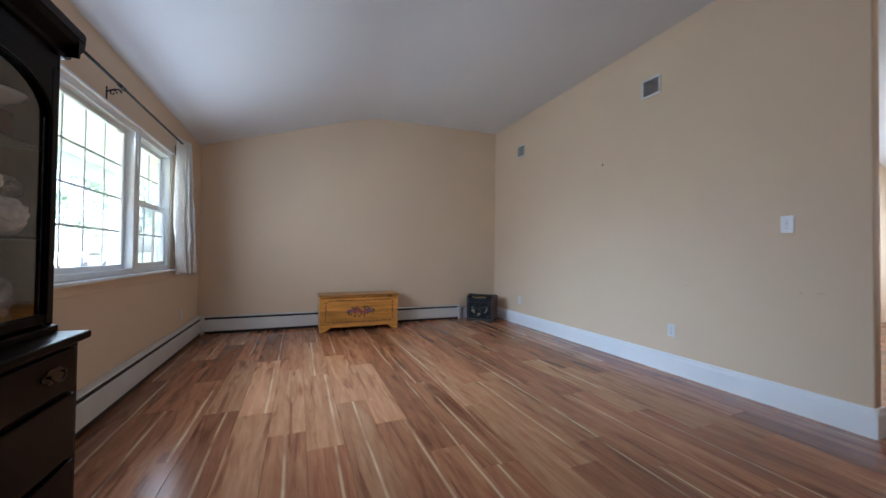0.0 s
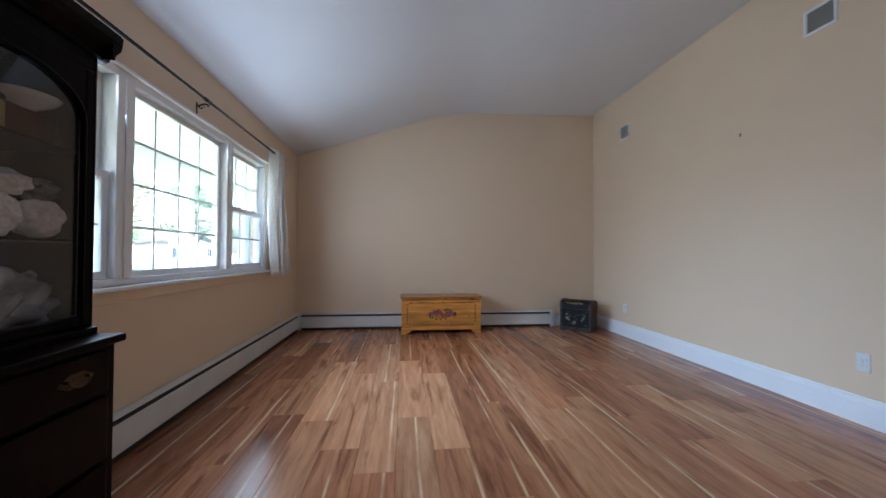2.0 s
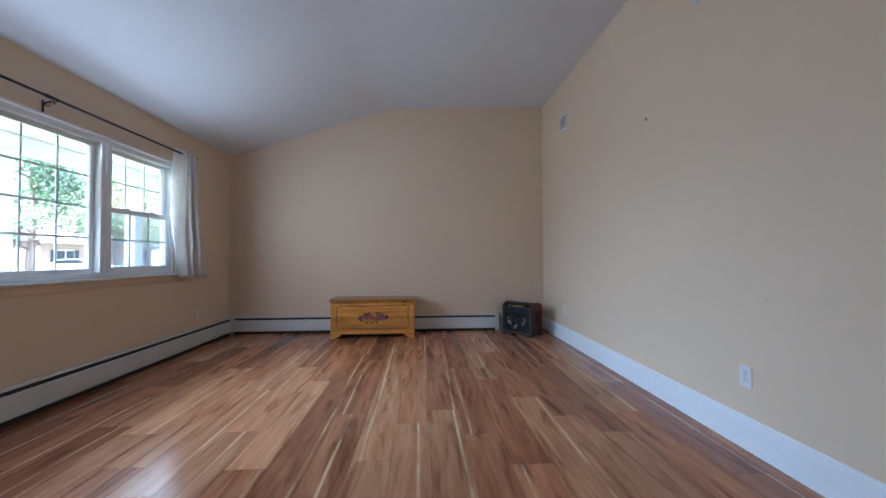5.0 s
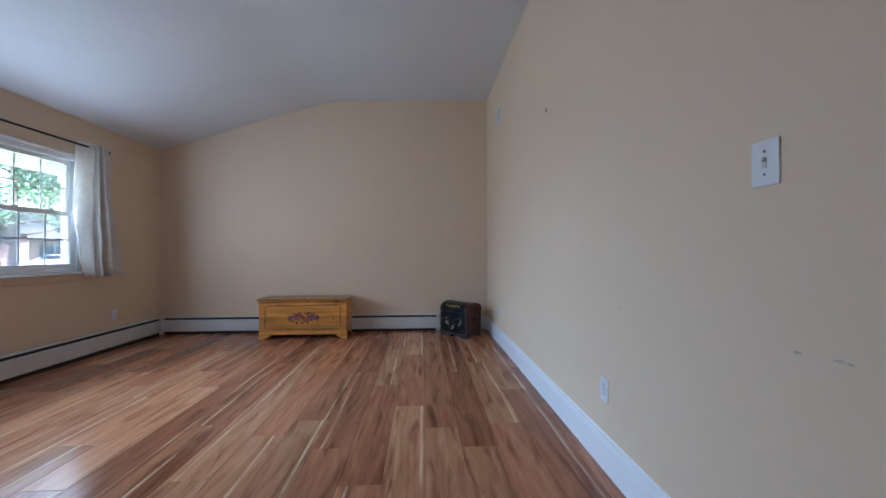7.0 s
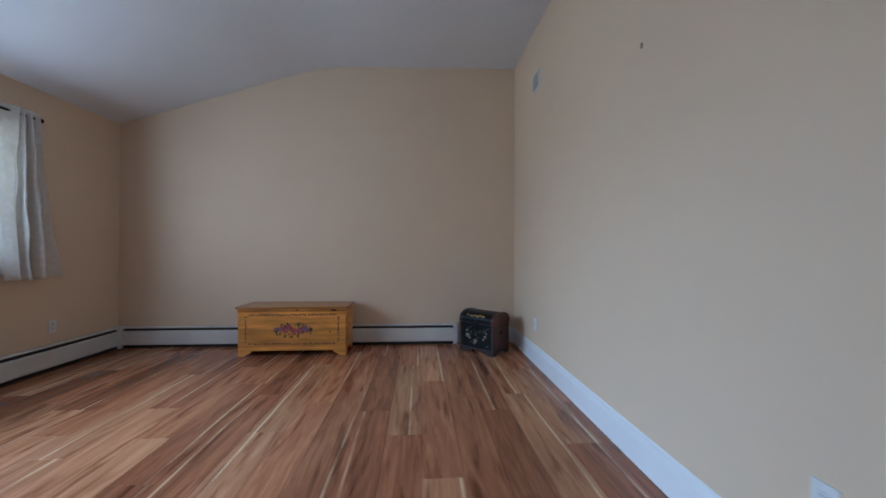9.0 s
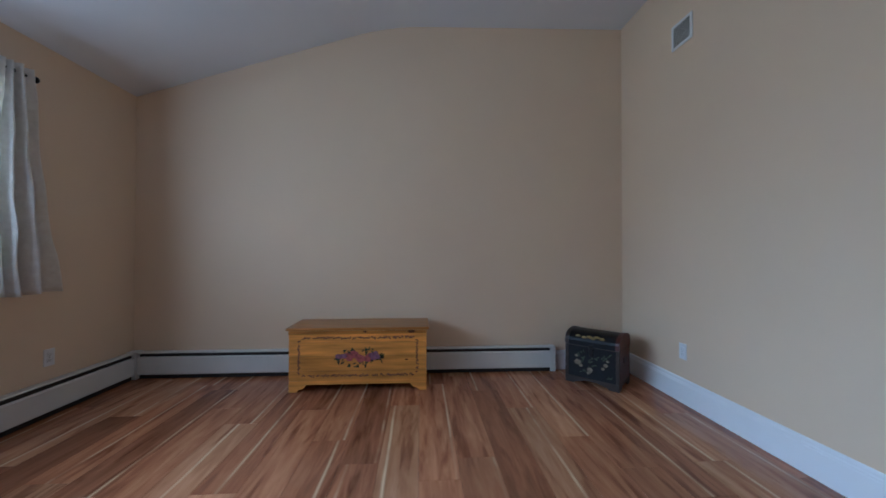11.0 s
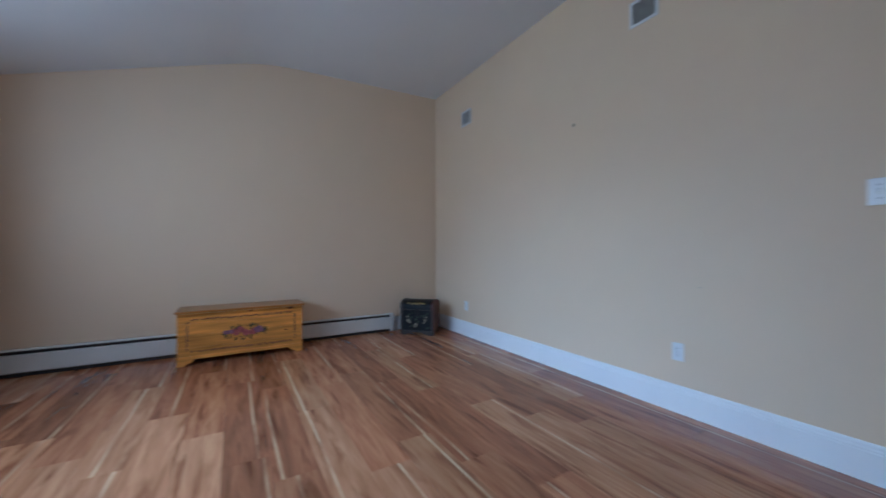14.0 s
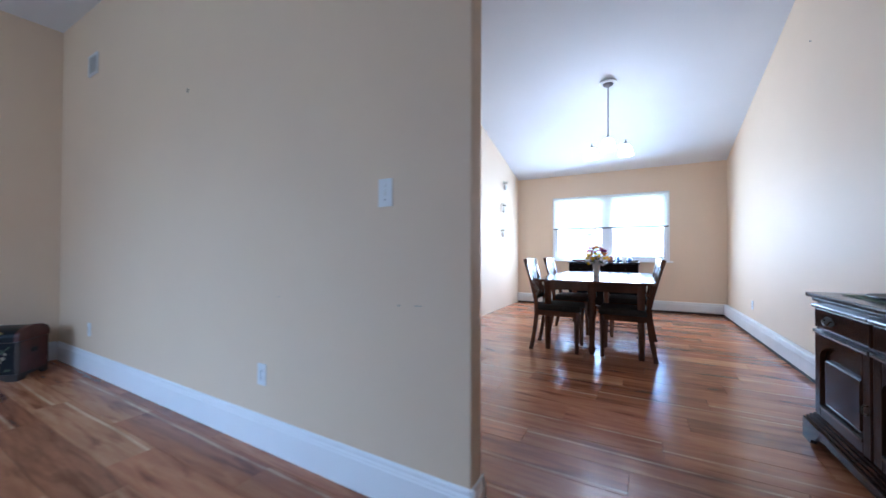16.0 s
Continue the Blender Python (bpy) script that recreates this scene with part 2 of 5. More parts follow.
step.inputs[1].default_value, step.inputs[2].default_value = 0.47, 0.53
step.inputs[3].default_value, step.inputs[4].default_value = 0.34, 0.60
l.new(co.outputs["Object"], fig.inputs["Vector"])
l.new(fig.outputs[0], step.inputs[0])
l.new(step.outputs[0], n["Mix Shader"].inputs[0])
M["blind"] = cloth_material("roller_blind", (0.97, 0.97, 0.97), 0.92)
M["glass"] = glass_material("clear_glass")
M["shade"] = lamp_material("frosted_shade", (1.0, 0.97, 0.94), 1.6)
M["yarn_white"] = material("white_yarn", (0.80, 0.76, 0.74), 0.95, scale=60, vary=0.2, bump=0.8, bump_scale=90)
M["yarn_red"] = material("red_flecked_yarn", (0.35, 0.06, 0.07), 0.95, scale=70, vary=0.9, bump=0.8, bump_scale=90)
M["yarn_black"] = material("black_flecked_yarn", (0.14, 0.14, 0.14), 0.95, scale=80, vary=0.95, bump=0.8, bump_scale=90)
M["yarn_brown"] = material("tan_yarn", (0.12, 0.075, 0.05), 0.95, scale=60, vary=0.3, bump=0.8, bump_scale=90)
M["teal"] = material("teal_yarn", (0.01, 0.12, 0.15), 0.9, bump=0.6)
M["yellow_tin"] = material("yellow_tin", (0.30, 0.22, 0.05), 0.4, scale=30, vary=0.3)
M["red_box"] = material("dark_red_card", (0.06, 0.01, 0.012), 0.6)
M["plastic_bag"] = material("clear_bag", (0.30, 0.30, 0.33), 0.12, scale=12, vary=0.7, bump=1.0, bump_scale=25)
M["navy"] = material("navy_cloth", (0.02, 0.03, 0.07), 0.9)
M["ceramic"] = material("white_ceramic", (0.75, 0.75, 0.74), 0.15, vary=0.02)
M["blue_jar"] = material("blue_ceramic", (0.06, 0.12, 0.30), 0.2)
M["brown_jar"] = material("brown_ceramic", (0.22, 0.09, 0.05), 0.3)
M["candle"] = material("candle_wax", (0.10, 0.09, 0.08), 0.4)
M["yellow_petal"] = cloth_material("yellow_petal", (0.90, 0.60, 0.02), 0.5)
M["red_petal"] = cloth_material("red_petal", (0.75, 0.06, 0.08), 0.5)
M["orange_petal"] = cloth_material("orange_petal", (0.85, 0.28, 0.06), 0.5)
M["plum_petal"] = cloth_material("plum_petal", (0.40, 0.05, 0.20), 0.5)
M["white_petal"] = cloth_material("white_petal", (0.85, 0.83, 0.78), 0.5)
M["stem"] = material("green_stem", (0.05, 0.10, 0.03), 0.7)
M["grass"] = material("lawn", (0.14, 0.175, 0.09), 0.9, scale=0.7, vary=0.35, bump=0.6, bump_scale=30)
M["asphalt"] = material("asphalt", (0.09, 0.09, 0.09), 0.9, scale=2, vary=0.2, bump=0.3)
M["concrete"] = material("concrete", (0.42, 0.41, 0.39), 0.85, scale=2, vary=0.1, bump=0.3)
M["bark"] = material("bark", (0.16, 0.13, 0.11), 0.9, scale=6, vary=0.3, bump=0.8, bump_scale=30, stretch=(1, 1, 0.3))
M["leaf_green"] = leaf_material("leaf_green", (0.10, 0.175, 0.105), (0.20, 0.31, 0.20))
M["leaf_gold"] = leaf_material("leaf_gold", (0.17, 0.22, 0.11), (0.32, 0.32, 0.18))
M["siding"] = material("white_siding", (0.72, 0.73, 0.74), 0.6, scale=2, vary=0.05)
M["siding_grey"] = material("grey_siding", (0.42, 0.46, 0.50), 0.6, scale=2, vary=0.05)
M["brick_far"] = material("far_brick", (0.38, 0.27, 0.24), 0.8, scale=6, vary=0.2)
M["roofing"] = material("grey_roofing", (0.13, 0.125, 0.12), 0.9, scale=4, vary=0.2)
M["far_glass"] = material("dark_window_glass", (0.03, 0.045, 0.06), 0.08, vary=0.05)
M["car_paint"] = material("white_car_paint", (0.66, 0.67, 0.68), 0.18, vary=0.02)
M["rubber"] = material("rubber", (0.02, 0.02, 0.02), 0.8)
M["scuff"] = material("scuff_grey", (0.54, 0.46, 0.36), 0.8, scale=60, vary=0.2)
M["mat"] = material("woven_mat", (0.10, 0.13, 0.06), 0.8, scale=40, vary=0.3, bump=0.5, bump_scale=200)


# ---- mesh helpers ----
def box_bm(x0, y0, z0, x1, y1, z1, bevel=0.0, bm=None, seg=1):
    """A box with softened edges; added to bm if that is given."""
    own = bmesh.new()
    bmesh.ops.create_cube(own, size=1.0)
    for v in own.verts:
        v.co = Vector((x0 + (v.co.x + 0.5) * (x1 - x0), y0 + (v.co.y + 0.5) * (y1 - y0), z0 + (v.co.z + 0.5) * (z1 - z0)))
    if bevel:
        bmesh.ops.bevel(own, geom=own.edges[:], offset=bevel, segments=seg, affect="EDGES", profile=0.6)
    if bm is None:
        return own
    tmp = bpy.data.meshes.new("t")
    own.to_mesh(tmp)
    own.free()
    bm.from_mesh(tmp)
    bpy.data.meshes.remove(tmp)
    return bm


def part(name, bm, mat, parent=None, label="", smooth=False, place=None):
    """Links a bmesh as one mesh object, under parent if given."""
    me = bpy.data.meshes.new(name)
    bmesh.ops.recalc_face_normals(bm, faces=bm.faces[:])
    bm.to_mesh(me)
    bm.free()
    me.materials.append(mat)
    if smooth:
        for p in me.polygons:
            p.use_smooth = True
    ob = new(name, me)
    if parent:
        ob.parent = parent
    if place is not None:
        ob.matrix_basis = place
    if label:
        ob["label"] = label
    return ob


def thing(name, label, category, m=None, group="", kind=""):
    """An Empty at the thing's base, which parents its parts."""
    ob = new(name)
    if m is not None:
        ob.matrix_basis = m
    return tagged(ob, label, category, group, kind)


def structure(name, bm, mat, label="", category="", parent=None, smooth=False):
    ob = part(name, bm, mat, parent, smooth=smooth)
    if not parent:
        tagged(ob, label, category, kind="structure")
    return ob


def prism(profile, axis, a, b, bm=None):
    """A profile of (u, v) pairs pushed along an axis from a to b. axis x: (y, z); y: (x, z); z: (x, y)."""
    bm = bm or bmesh.new()

    def at(u, v, w):
        return {"x": (w, u, v), "y": (u, w, v), "z": (u, v, w)}[axis]

    one = [bm.verts.new(at(u, v, a)) for u, v in profile]
    two = [bm.verts.new(at(u, v, b)) for u, v in profile]
    bm.faces.new(one)
    bm.faces.new(two[::-1])
    n = len(profile)
    for i in range(n):
        bm.faces.new((one[i], one[(i + 1) % n], two[(i + 1) % n], two[i]))
    return bm


# ---- the plan ----
WX, EX, FY, BY = -1.20, 3.165, 5.52, -1.60
END_Y, THICK = 1.11, 0.09
DX, DY0, DY1 = 9.45, -0.72, 2.86
SIDE_H, BEND_X, BEND_H, EAST_H = 2.43, 0.98, 3.14, 3.20
DEND_H = 2.625
WIN = (1.60, 4.435, 0.88, 2.03)
DWIN = (0.09, 2.13, 0.91, 2.18)


def wall_window(name, x0, x1, y0, y1, h, win, label):
    """A wall along y with one opening through it."""
    a, b, c, d = win
    bm = bmesh.new()
    rings = [[bm.verts.new((x, y, z)) for y, z in ring] for x in (x0, x1) for ring in (((y0, 0), (y1, 0), (y1, h), (y0, h)), ((a, c), (b, c), (b, d), (a, d)))]
    outer0, inner0, outer1, inner1 = rings
    for k in range(4):
        n = (k + 1) % 4
        bm.faces.new((outer0[k], outer0[n], inner0[n], inner0[k]))
        bm.faces.new((outer1[k], inner1[k], inner1[n], outer1[n]))
        bm.faces.new((outer0[k], outer1[k], outer1[n], outer0[n]))
        bm.faces.new((inner0[k], inner0[n], inner1[n], inner1[k]))
    return structure(name, bm, M["wall"], label, "wall")


wall_window("wall_west", WX - 0.16, WX, BY, FY, SIDE_H + 0.3, WIN, "cream painted wall with a wide three-part window")
structure("wall_north", box_bm(WX - 0.16, FY, 0, EX + THICK, FY + 0.15, 3.6), M["wall"], "plain cream painted end wall under the sloped ceiling", "wall")
structure("wall_east", box_bm(EX, END_Y, 0, EX + THICK, FY, 4.5, 0.004), M["wall"], "long cream dividing wall with vents and switch", "wall")
wall_window("wall_dining_east", DX, DX + 0.16, DY0 - 0.15, DY1 + 0.15, 3.2, DWIN, "cream dining room wall with a wide window")
structure("wall_dining_south", box_bm(3.4, DY0 - 0.15, 0, DX, DY0, 4.6), M["wall"], "pale cream dining room side wall", "wall")
structure("wall_dining_north", box_bm(5.2, DY1, 0, DX, DY1 + 0.15, 4.6), M["wall"], "pale cream dining room wall with small hanging planters", "wall")
structure("wall_south", box_bm(WX - 0.16, BY - 0.15, 0, 3.55, BY, 4.6), M["wall"], "plain cream wall closing the room", "wall")
structure("wall_entry", box_bm(3.4, BY, 0, 3.55, DY0 - 0.15, 4.6), M["wall"], "short cream wall by the dining room", "wall")
structure("wall_kitchen", box_bm(EX + THICK, 5.37, 0, 5.35, 5.52, 4.6), M["wall"], "plain cream wall closing the kitchen side", "wall")
structure("wall_kitchen_side", box_bm(5.2, DY1 + 0.15, 0, 5.35, 5.37, 4.6), M["wall"], "plain cream wall on the kitchen side", "wall")


def ceiling_strip(name, pts, y0, y1, label):
    """A sheet of ceiling that follows (x, z) points, 0.12 thick."""
    prof = [(x, z) for x, z in pts] + [(x, z + 0.12) for x, z in reversed(pts)]
    ob = structure(name, prism(prof, "y", y0, y1), M["ceiling"], label, "ceiling", smooth=False)
    return ob


def soft_bend(pts, r=0.35, n=8):
    out = [pts[0]]
    for i in range(1, len(pts) - 1):
        p, q, s = Vector(pts[i - 1]), Vector(pts[i]), Vector(pts[i + 1])
        a = q + (p - q).normalized() * r
        b = q + (s - q).normalized() * r
        for k in range(n + 1):
            t = k / n
            out.append(tuple(a * (1 - t) ** 2 + q * 2 * t * (1 - t) + b * t * t))
    out.append(pts[-1])
    return out


slope = (BEND_H - SIDE_H) / (BEND_X - WX)
ceiling_strip("ceiling_living", soft_bend([(WX - 0.2, SIDE_H - 0.2 * slope), (BEND_X, BEND_H), (EX + THICK, EAST_H)]), BY - 0.2, FY + 0.1, "white vaulted living room ceiling")
dsl = 0.27
ceiling_strip("ceiling_dining", [(EX + THICK, DEND_H + dsl * (DX - EX - THICK)), (DX + 0.2, DEND_H - 0.2 * dsl)], BY - 0.2, FY + 0.1, "white sloped dining room ceiling")
structure("ceiling_header", box_bm(EX, BY - 0.1, EAST_H - 0.002, EX + THICK, END_Y, 4.5), M["ceiling"], "white drop between the two ceilings", "wall")

structure("floor_slab", box_bm(WX - 0.16, BY - 0.15, -0.2, DX + 0.16, FY + 0.15, -0.008), M["subfloor"], "dark sub-floor under the planks", "floor")


def tube(points, r, sides=10, bm=None, cap=True):
    """A round bar along points; r is one radius or one for each point."""
    bm = bm or bmesh.new()
    pts = [Vector(p) for p in points]
    rs = r if isinstance(r, (list, tuple)) else [r] * len(pts)
    rings = []
    side = None
    for i, p in enumerate(pts):
        d = (pts[min(i + 1, len(pts) - 1)] - pts[max(i - 1, 0)]).normalized()
        if side is None:
            side = d.cross(Vector((0, 0, 1)) if abs(d.z) < 0.9 else Vector((1, 0, 0))).normalized()
        side = (side - d * side.dot(d)).normalized()
        up = d.cross(side)
        rings.append([bm.verts.new(p + (side * math.cos(a) + up * math.sin(a)) * rs[i]) for a in (2 * math.pi * k / sides for k in range(sides))])
    for a, b in zip(rings, rings[1:]):
        for k in range(sides):
            bm.faces.new((a[k], a[(k + 1) % sides], b[(k + 1) % sides], b[k]))
    if cap:
        bm.faces.new(rings[0][::-1])
        bm.faces.new(rings[-1])
    return bm


def lathe(profile, sides=24, centre=(0, 0, 0), bm=None, squash=1.0):
    """A turned shape from (radius, height) pairs."""
    bm = bm or bmesh.new()
    c = Vector(centre)
    rings = [[bm.verts.new(c + Vector((max(r, 1e-4) * math.cos(a), max(r, 1e-4) * squash * math.sin(a), z))) for a in (2 * math.pi * k / sides for k in range(sides))] for r, z in profile]
    for a, b in zip(rings, rings[1:]):
        for k in range(sides):
            bm.faces.new((a[k], a[(k + 1) % sides], b[(k + 1) % sides], b[k]))
    bm.faces.new(rings[0][::-1])
    bm.faces.new(rings[-1])
    return bm


def blob(centre, size, bm=None, rough=0.1, seed=0, cuts=2):
    """A soft lump."""
    own = bmesh.new()
    bmesh.ops.create_icosphere(own, subdivisions=cuts, radius=1.0)
    for v in own.verts:
        k = 1 + rough * noise.noise(v.co * 2.2 + Vector((seed, seed * 1.7, 0)))
        v.co = Vector(centre) + Vector((v.co.x * size[0], v.co.y * size[1], v.co.z * size[2])) * k
    if bm is None:
        return own
    tmp = bpy.data.meshes.new("t")
    own.to_mesh(tmp)
    own.free()
    bm.from_mesh(tmp)
    bpy.data.meshes.remove(tmp)
    return bm


# ---- skirting boards and heaters ----
def skirting(name, m, length, parent=None, label="white moulded skirting board along the cream wall"):
    """Runs along local x from 0, its face toward local -y."""
    prof = [(0.0, 0.0), (-0.016, 0.0), (-0.016, 0.134), (-0.013, 0.139), (-0.013, 0.146), (-0.009, 0.153), (-0.008, 0.166), (-0.004, 0.174), (0.0, 0.176)]
    ob = part(name, prism(prof, "x", 0, length), M["trim"], parent, place=m)
    return tagged(ob, label, "skirting board", kind="structure")


skirting("baseboard", pose(EX, FY - 0.0, 0, 0, 0, -90), FY - END_Y + 0.016)
skirting("baseboard", pose(EX - 0.016, END_Y, 0, 0, 0, 0), THICK + 0.032, label="white skirting board round the end of the wall")
skirting("baseboard", pose(EX + THICK, END_Y - 0.016, 0, 0, 0, 90), 4.3)
skirting("baseboard", pose(2.50, FY, 0, 0, 0, 0), EX - 0.016 - 2.50, label="short white skirting board beside the heater")


def heater(m, length, label, joints=(), ends=(True, True), h=0.225, shut=False):
    """A hot-water skirting heater along local x, its face toward local -y, its back at y = 0."""
    t = thing("baseboard_heater", label, "baseboard heater", m)
    part("back_plate", box_bm(0, -0.006, 0.02, length, 0, h), M["heater"], t)
    hood = [(0, h), (-0.050, h), (-0.056, h - 0.006), (-0.056, h - 0.011), (-0.050, h - 0.008), (-0.006, h - 0.006), (-0.006, h - 0.012), (0, h - 0.012)]
    part("hood", prism(hood, "x", 0, length), M["heater"], t)
    damper = [(-0.046, h - 0.034), (-0.060, h - 0.040), (-0.060, h - 0.043), (-0.046, h - 0.037)]
    part("damper", prism(damper, "x", 0.01, length - 0.01), M["heater"], t)
    front = [(-0.058, h - 0.044), (-0.064, h - 0.048), (-0.064, 0.040), (-0.056, 0.033), (-0.054, 0.035), (-0.061, 0.042), (-0.061, h - 0.049)]
    if shut:
        damper = [(-0.046, h - 0.010), (-0.0575, h - 0.012), (-0.066, h - 0.040), (-0.050, h - 0.040)]
        part("damper", prism(damper, "x", 0.01, length - 0.01), M["heater"], t)
        front = [(-0.058, h - 0.040), (-0.067, h - 0.042), (-0.067, 0.040), (-0.056, 0.034), (-0.054, 0.036), (-0.063, 0.042), (-0.063, h - 0.043)]
    xs = [0.0, *joints, length]
    for a, b in zip(xs, xs[1:]):
        part("front_panel", prism(front, "x", a + 0.001, b - 0.001), M["heater"], t)
    # plain block for the element, blackened and run down to fill the gaps with shade
    part("fin_element", box_bm(0.02, -0.054, 0.003, length - 0.02, -0.0065, h - 0.020), M["gap"], t, "black block for the heating element and the shade around it")
    cap = [(0, 0.0), (-0.066, 0.0), (-0.068, 0.01), (-0.068, h - 0.008), (-0.062, h + 0.002), (0, h + 0.003)]
    if ends[0]:
        part("end_cap", prism(cap, "x", -0.004, 0.045), M["heater"], t)
    if ends[1]:
        part("end_cap", prism(cap, "x", length - 0.045, length + 0.004), M["heater"], t)
    for k in range(max(1, int(length / 0.9))):
        x = (k + 0.5) * length / max(1, int(length / 0.9))
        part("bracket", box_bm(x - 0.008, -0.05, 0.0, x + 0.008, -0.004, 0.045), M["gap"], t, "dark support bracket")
    return t


heater(pose(WX, 0.35, 0, 0, 0, 90), FY - 0.07 - 0.35, "long off-white baseboard heater under the window", joints=(1.4, 3.2), ends=(True, False))
heater(pose(WX + 0.07, FY, 0, 0, 0, 0), 2.50 - WX - 0.075, "off-white baseboard heater behind the pine chest", joints=(1.9,), ends=(False, True))
corner = part("corner_cover", prism([(WX, FY - 0.075), (WX + 0.074, FY - 0.075), (WX + 0.074, FY), (WX, FY)], "z", 0.0, 0.231), M["heater"])
tagged(corner, "white metal corner cover joining two heaters", "heater corner", kind="structure")
heater(pose(DX - 0.075, DY0, 0, 0, 0, 180), DX - 0.075 - 4.60, "white baseboard heater along the dining room wall", joints=(1.75, 3.2), ends=(False, True), h=0.20, shut=True)
heater(pose(DX, DY1, 0, 0, 0, -90), DY1 - DY0 - 0.005, "white baseboard heater under the dining room window", joints=(1.2, 2.4), ends=(False, False), h=0.20, shut=True)


# ---- windows ----
def bar(parent, name, x0, x1, a0, a1, z0, z1, mat="vinyl", bevel=0.003, label=""):
    return part(name, box_bm(x0, a0, z0, x1, a1, z1, bevel), M[mat], parent, label)


def sash(win, x, a0, a1, z0, z1, cols, rows, s=1, wide=0.040):
    """One glazed sash in the plane x with its bars between the panes; s: +1 if the room lies toward +x."""
    t = new("sash")
    t.parent = win
    d = 0.018
    bar(t, "rail", x - d, x + d, a0, a1, z0, z0 + wide)
    bar(t, "rail", x - d, x + d, a0, a1, z1 - wide, z1)
    bar(t, "stile", x - d, x + d, a0, a0 + wide, z0 + wide, z1 - wide)
    bar(t, "stile", x - d, x + d, a1 - wide, a1, z0 + wide, z1 - wide)
    g0, g1, h0, h1 = a0 + wide, a1 - wide, z0 + wide, z1 - wide
    pane = bar(t, "pane", x - 0.003, x + 0.003, g0 - 0.004, g1 + 0.004, h0 - 0.004, h1 + 0.004, "glass", 0)
    pane.visible_shadow = False
    for k in range(1, cols):
        c = g0 + (g1 - g0) * k / cols
        bar(t, "muntin", x - 0.010, x - 0.0035, c - 0.007, c + 0.007, h0, h1, "grille", 0)
    for k in range(1, rows):
        c = h0 + (h1 - h0) * k / rows
        bar(t, "muntin", x - 0.011, x - 0.0036, g0, g1, c - 0.007, c + 0.007, "grille", 0)
    return t


def window_west():
    a, b, c, d = WIN
    w = tagged(new("window_1"), "wide white vinyl three-part window with grilles", "window", kind="structure")
    x = WX - 0.07
    # outer frame, head, posts
    bar(w, "window_frame", WX - 0.12, WX - 0.010, a, b, d - 0.045, d)
    bar(w, "window_frame", WX - 0.12, WX - 0.010, a, b, c, c + 0.040)
    bar(w, "window_frame", WX - 0.12, WX - 0.010, a, a + 0.04, c + 0.04, d - 0.045)
    bar(w, "window_frame", WX - 0.12, WX - 0.010, b - 0.04, b, c + 0.04, d - 0.045)
    for y0, y1 in ((2.415, 2.535), (3.565, 3.665)):
        bar(w, "mullion", WX - 0.12, WX + 0.004, y0, y1, c + 0.04, d - 0.045)
        bar(w, "mullion_bead", WX + 0.004, WX + 0.010, (y0 + y1) / 2 - 0.012, (y0 + y1) / 2 + 0.012, c + 0.04, d - 0.045)
    bar(w, "window_sill", WX - 0.02, WX + 0.045, a - 0.05, b + 0.05, c - 0.022, c, "trim", 0.006)
    bar(w, "apron", WX, WX + 0.014, a - 0.03, b + 0.03, c - 0.085, c - 0.022, "wall", 0.003)
    bar(w, "casing_bead", WX, WX + 0.010, a - 0.012, b + 0.012, d, d + 0.020, "trim", 0.003)
    sash(w, x, 2.535, 3.565, c + 0.04, d - 0.045, 4, 4, wide=0.034)
    for y0, y1 in ((a + 0.04, 2.415), (3.665, b - 0.04)):
        zm = 1.455
        sash(w, x - 0.022, y0, y1, zm - 0.02, d - 0.045, 3, 2, wide=0.036)
        low = sash(w, x + 0.020, y0, y1, c + 0.04, zm + 0.02, 3, 2, wide=0.040)
        net = bar(w, "insect_screen", x - 0.049, x - 0.048, y0 + 0.012, y1 - 0.012, c + 0.05, zm, "screen", 0, "fine dark insect screen over the lower sash")
        net.visible_shadow = False
        bar(w, "screen_rail", x - 0.053, x - 0.044, y0, y1, zm, zm + 0.016)
        for k in (0.3, 0.7):
            yy = y0 + (y1 - y0) * k
            part("sash_lock", box_bm(x - 0.002, yy - 0.022, zm + 0.02, x + 0.036, yy + 0.022, zm + 0.034, 0.004), M["vinyl"], low)
    return w


window_west()


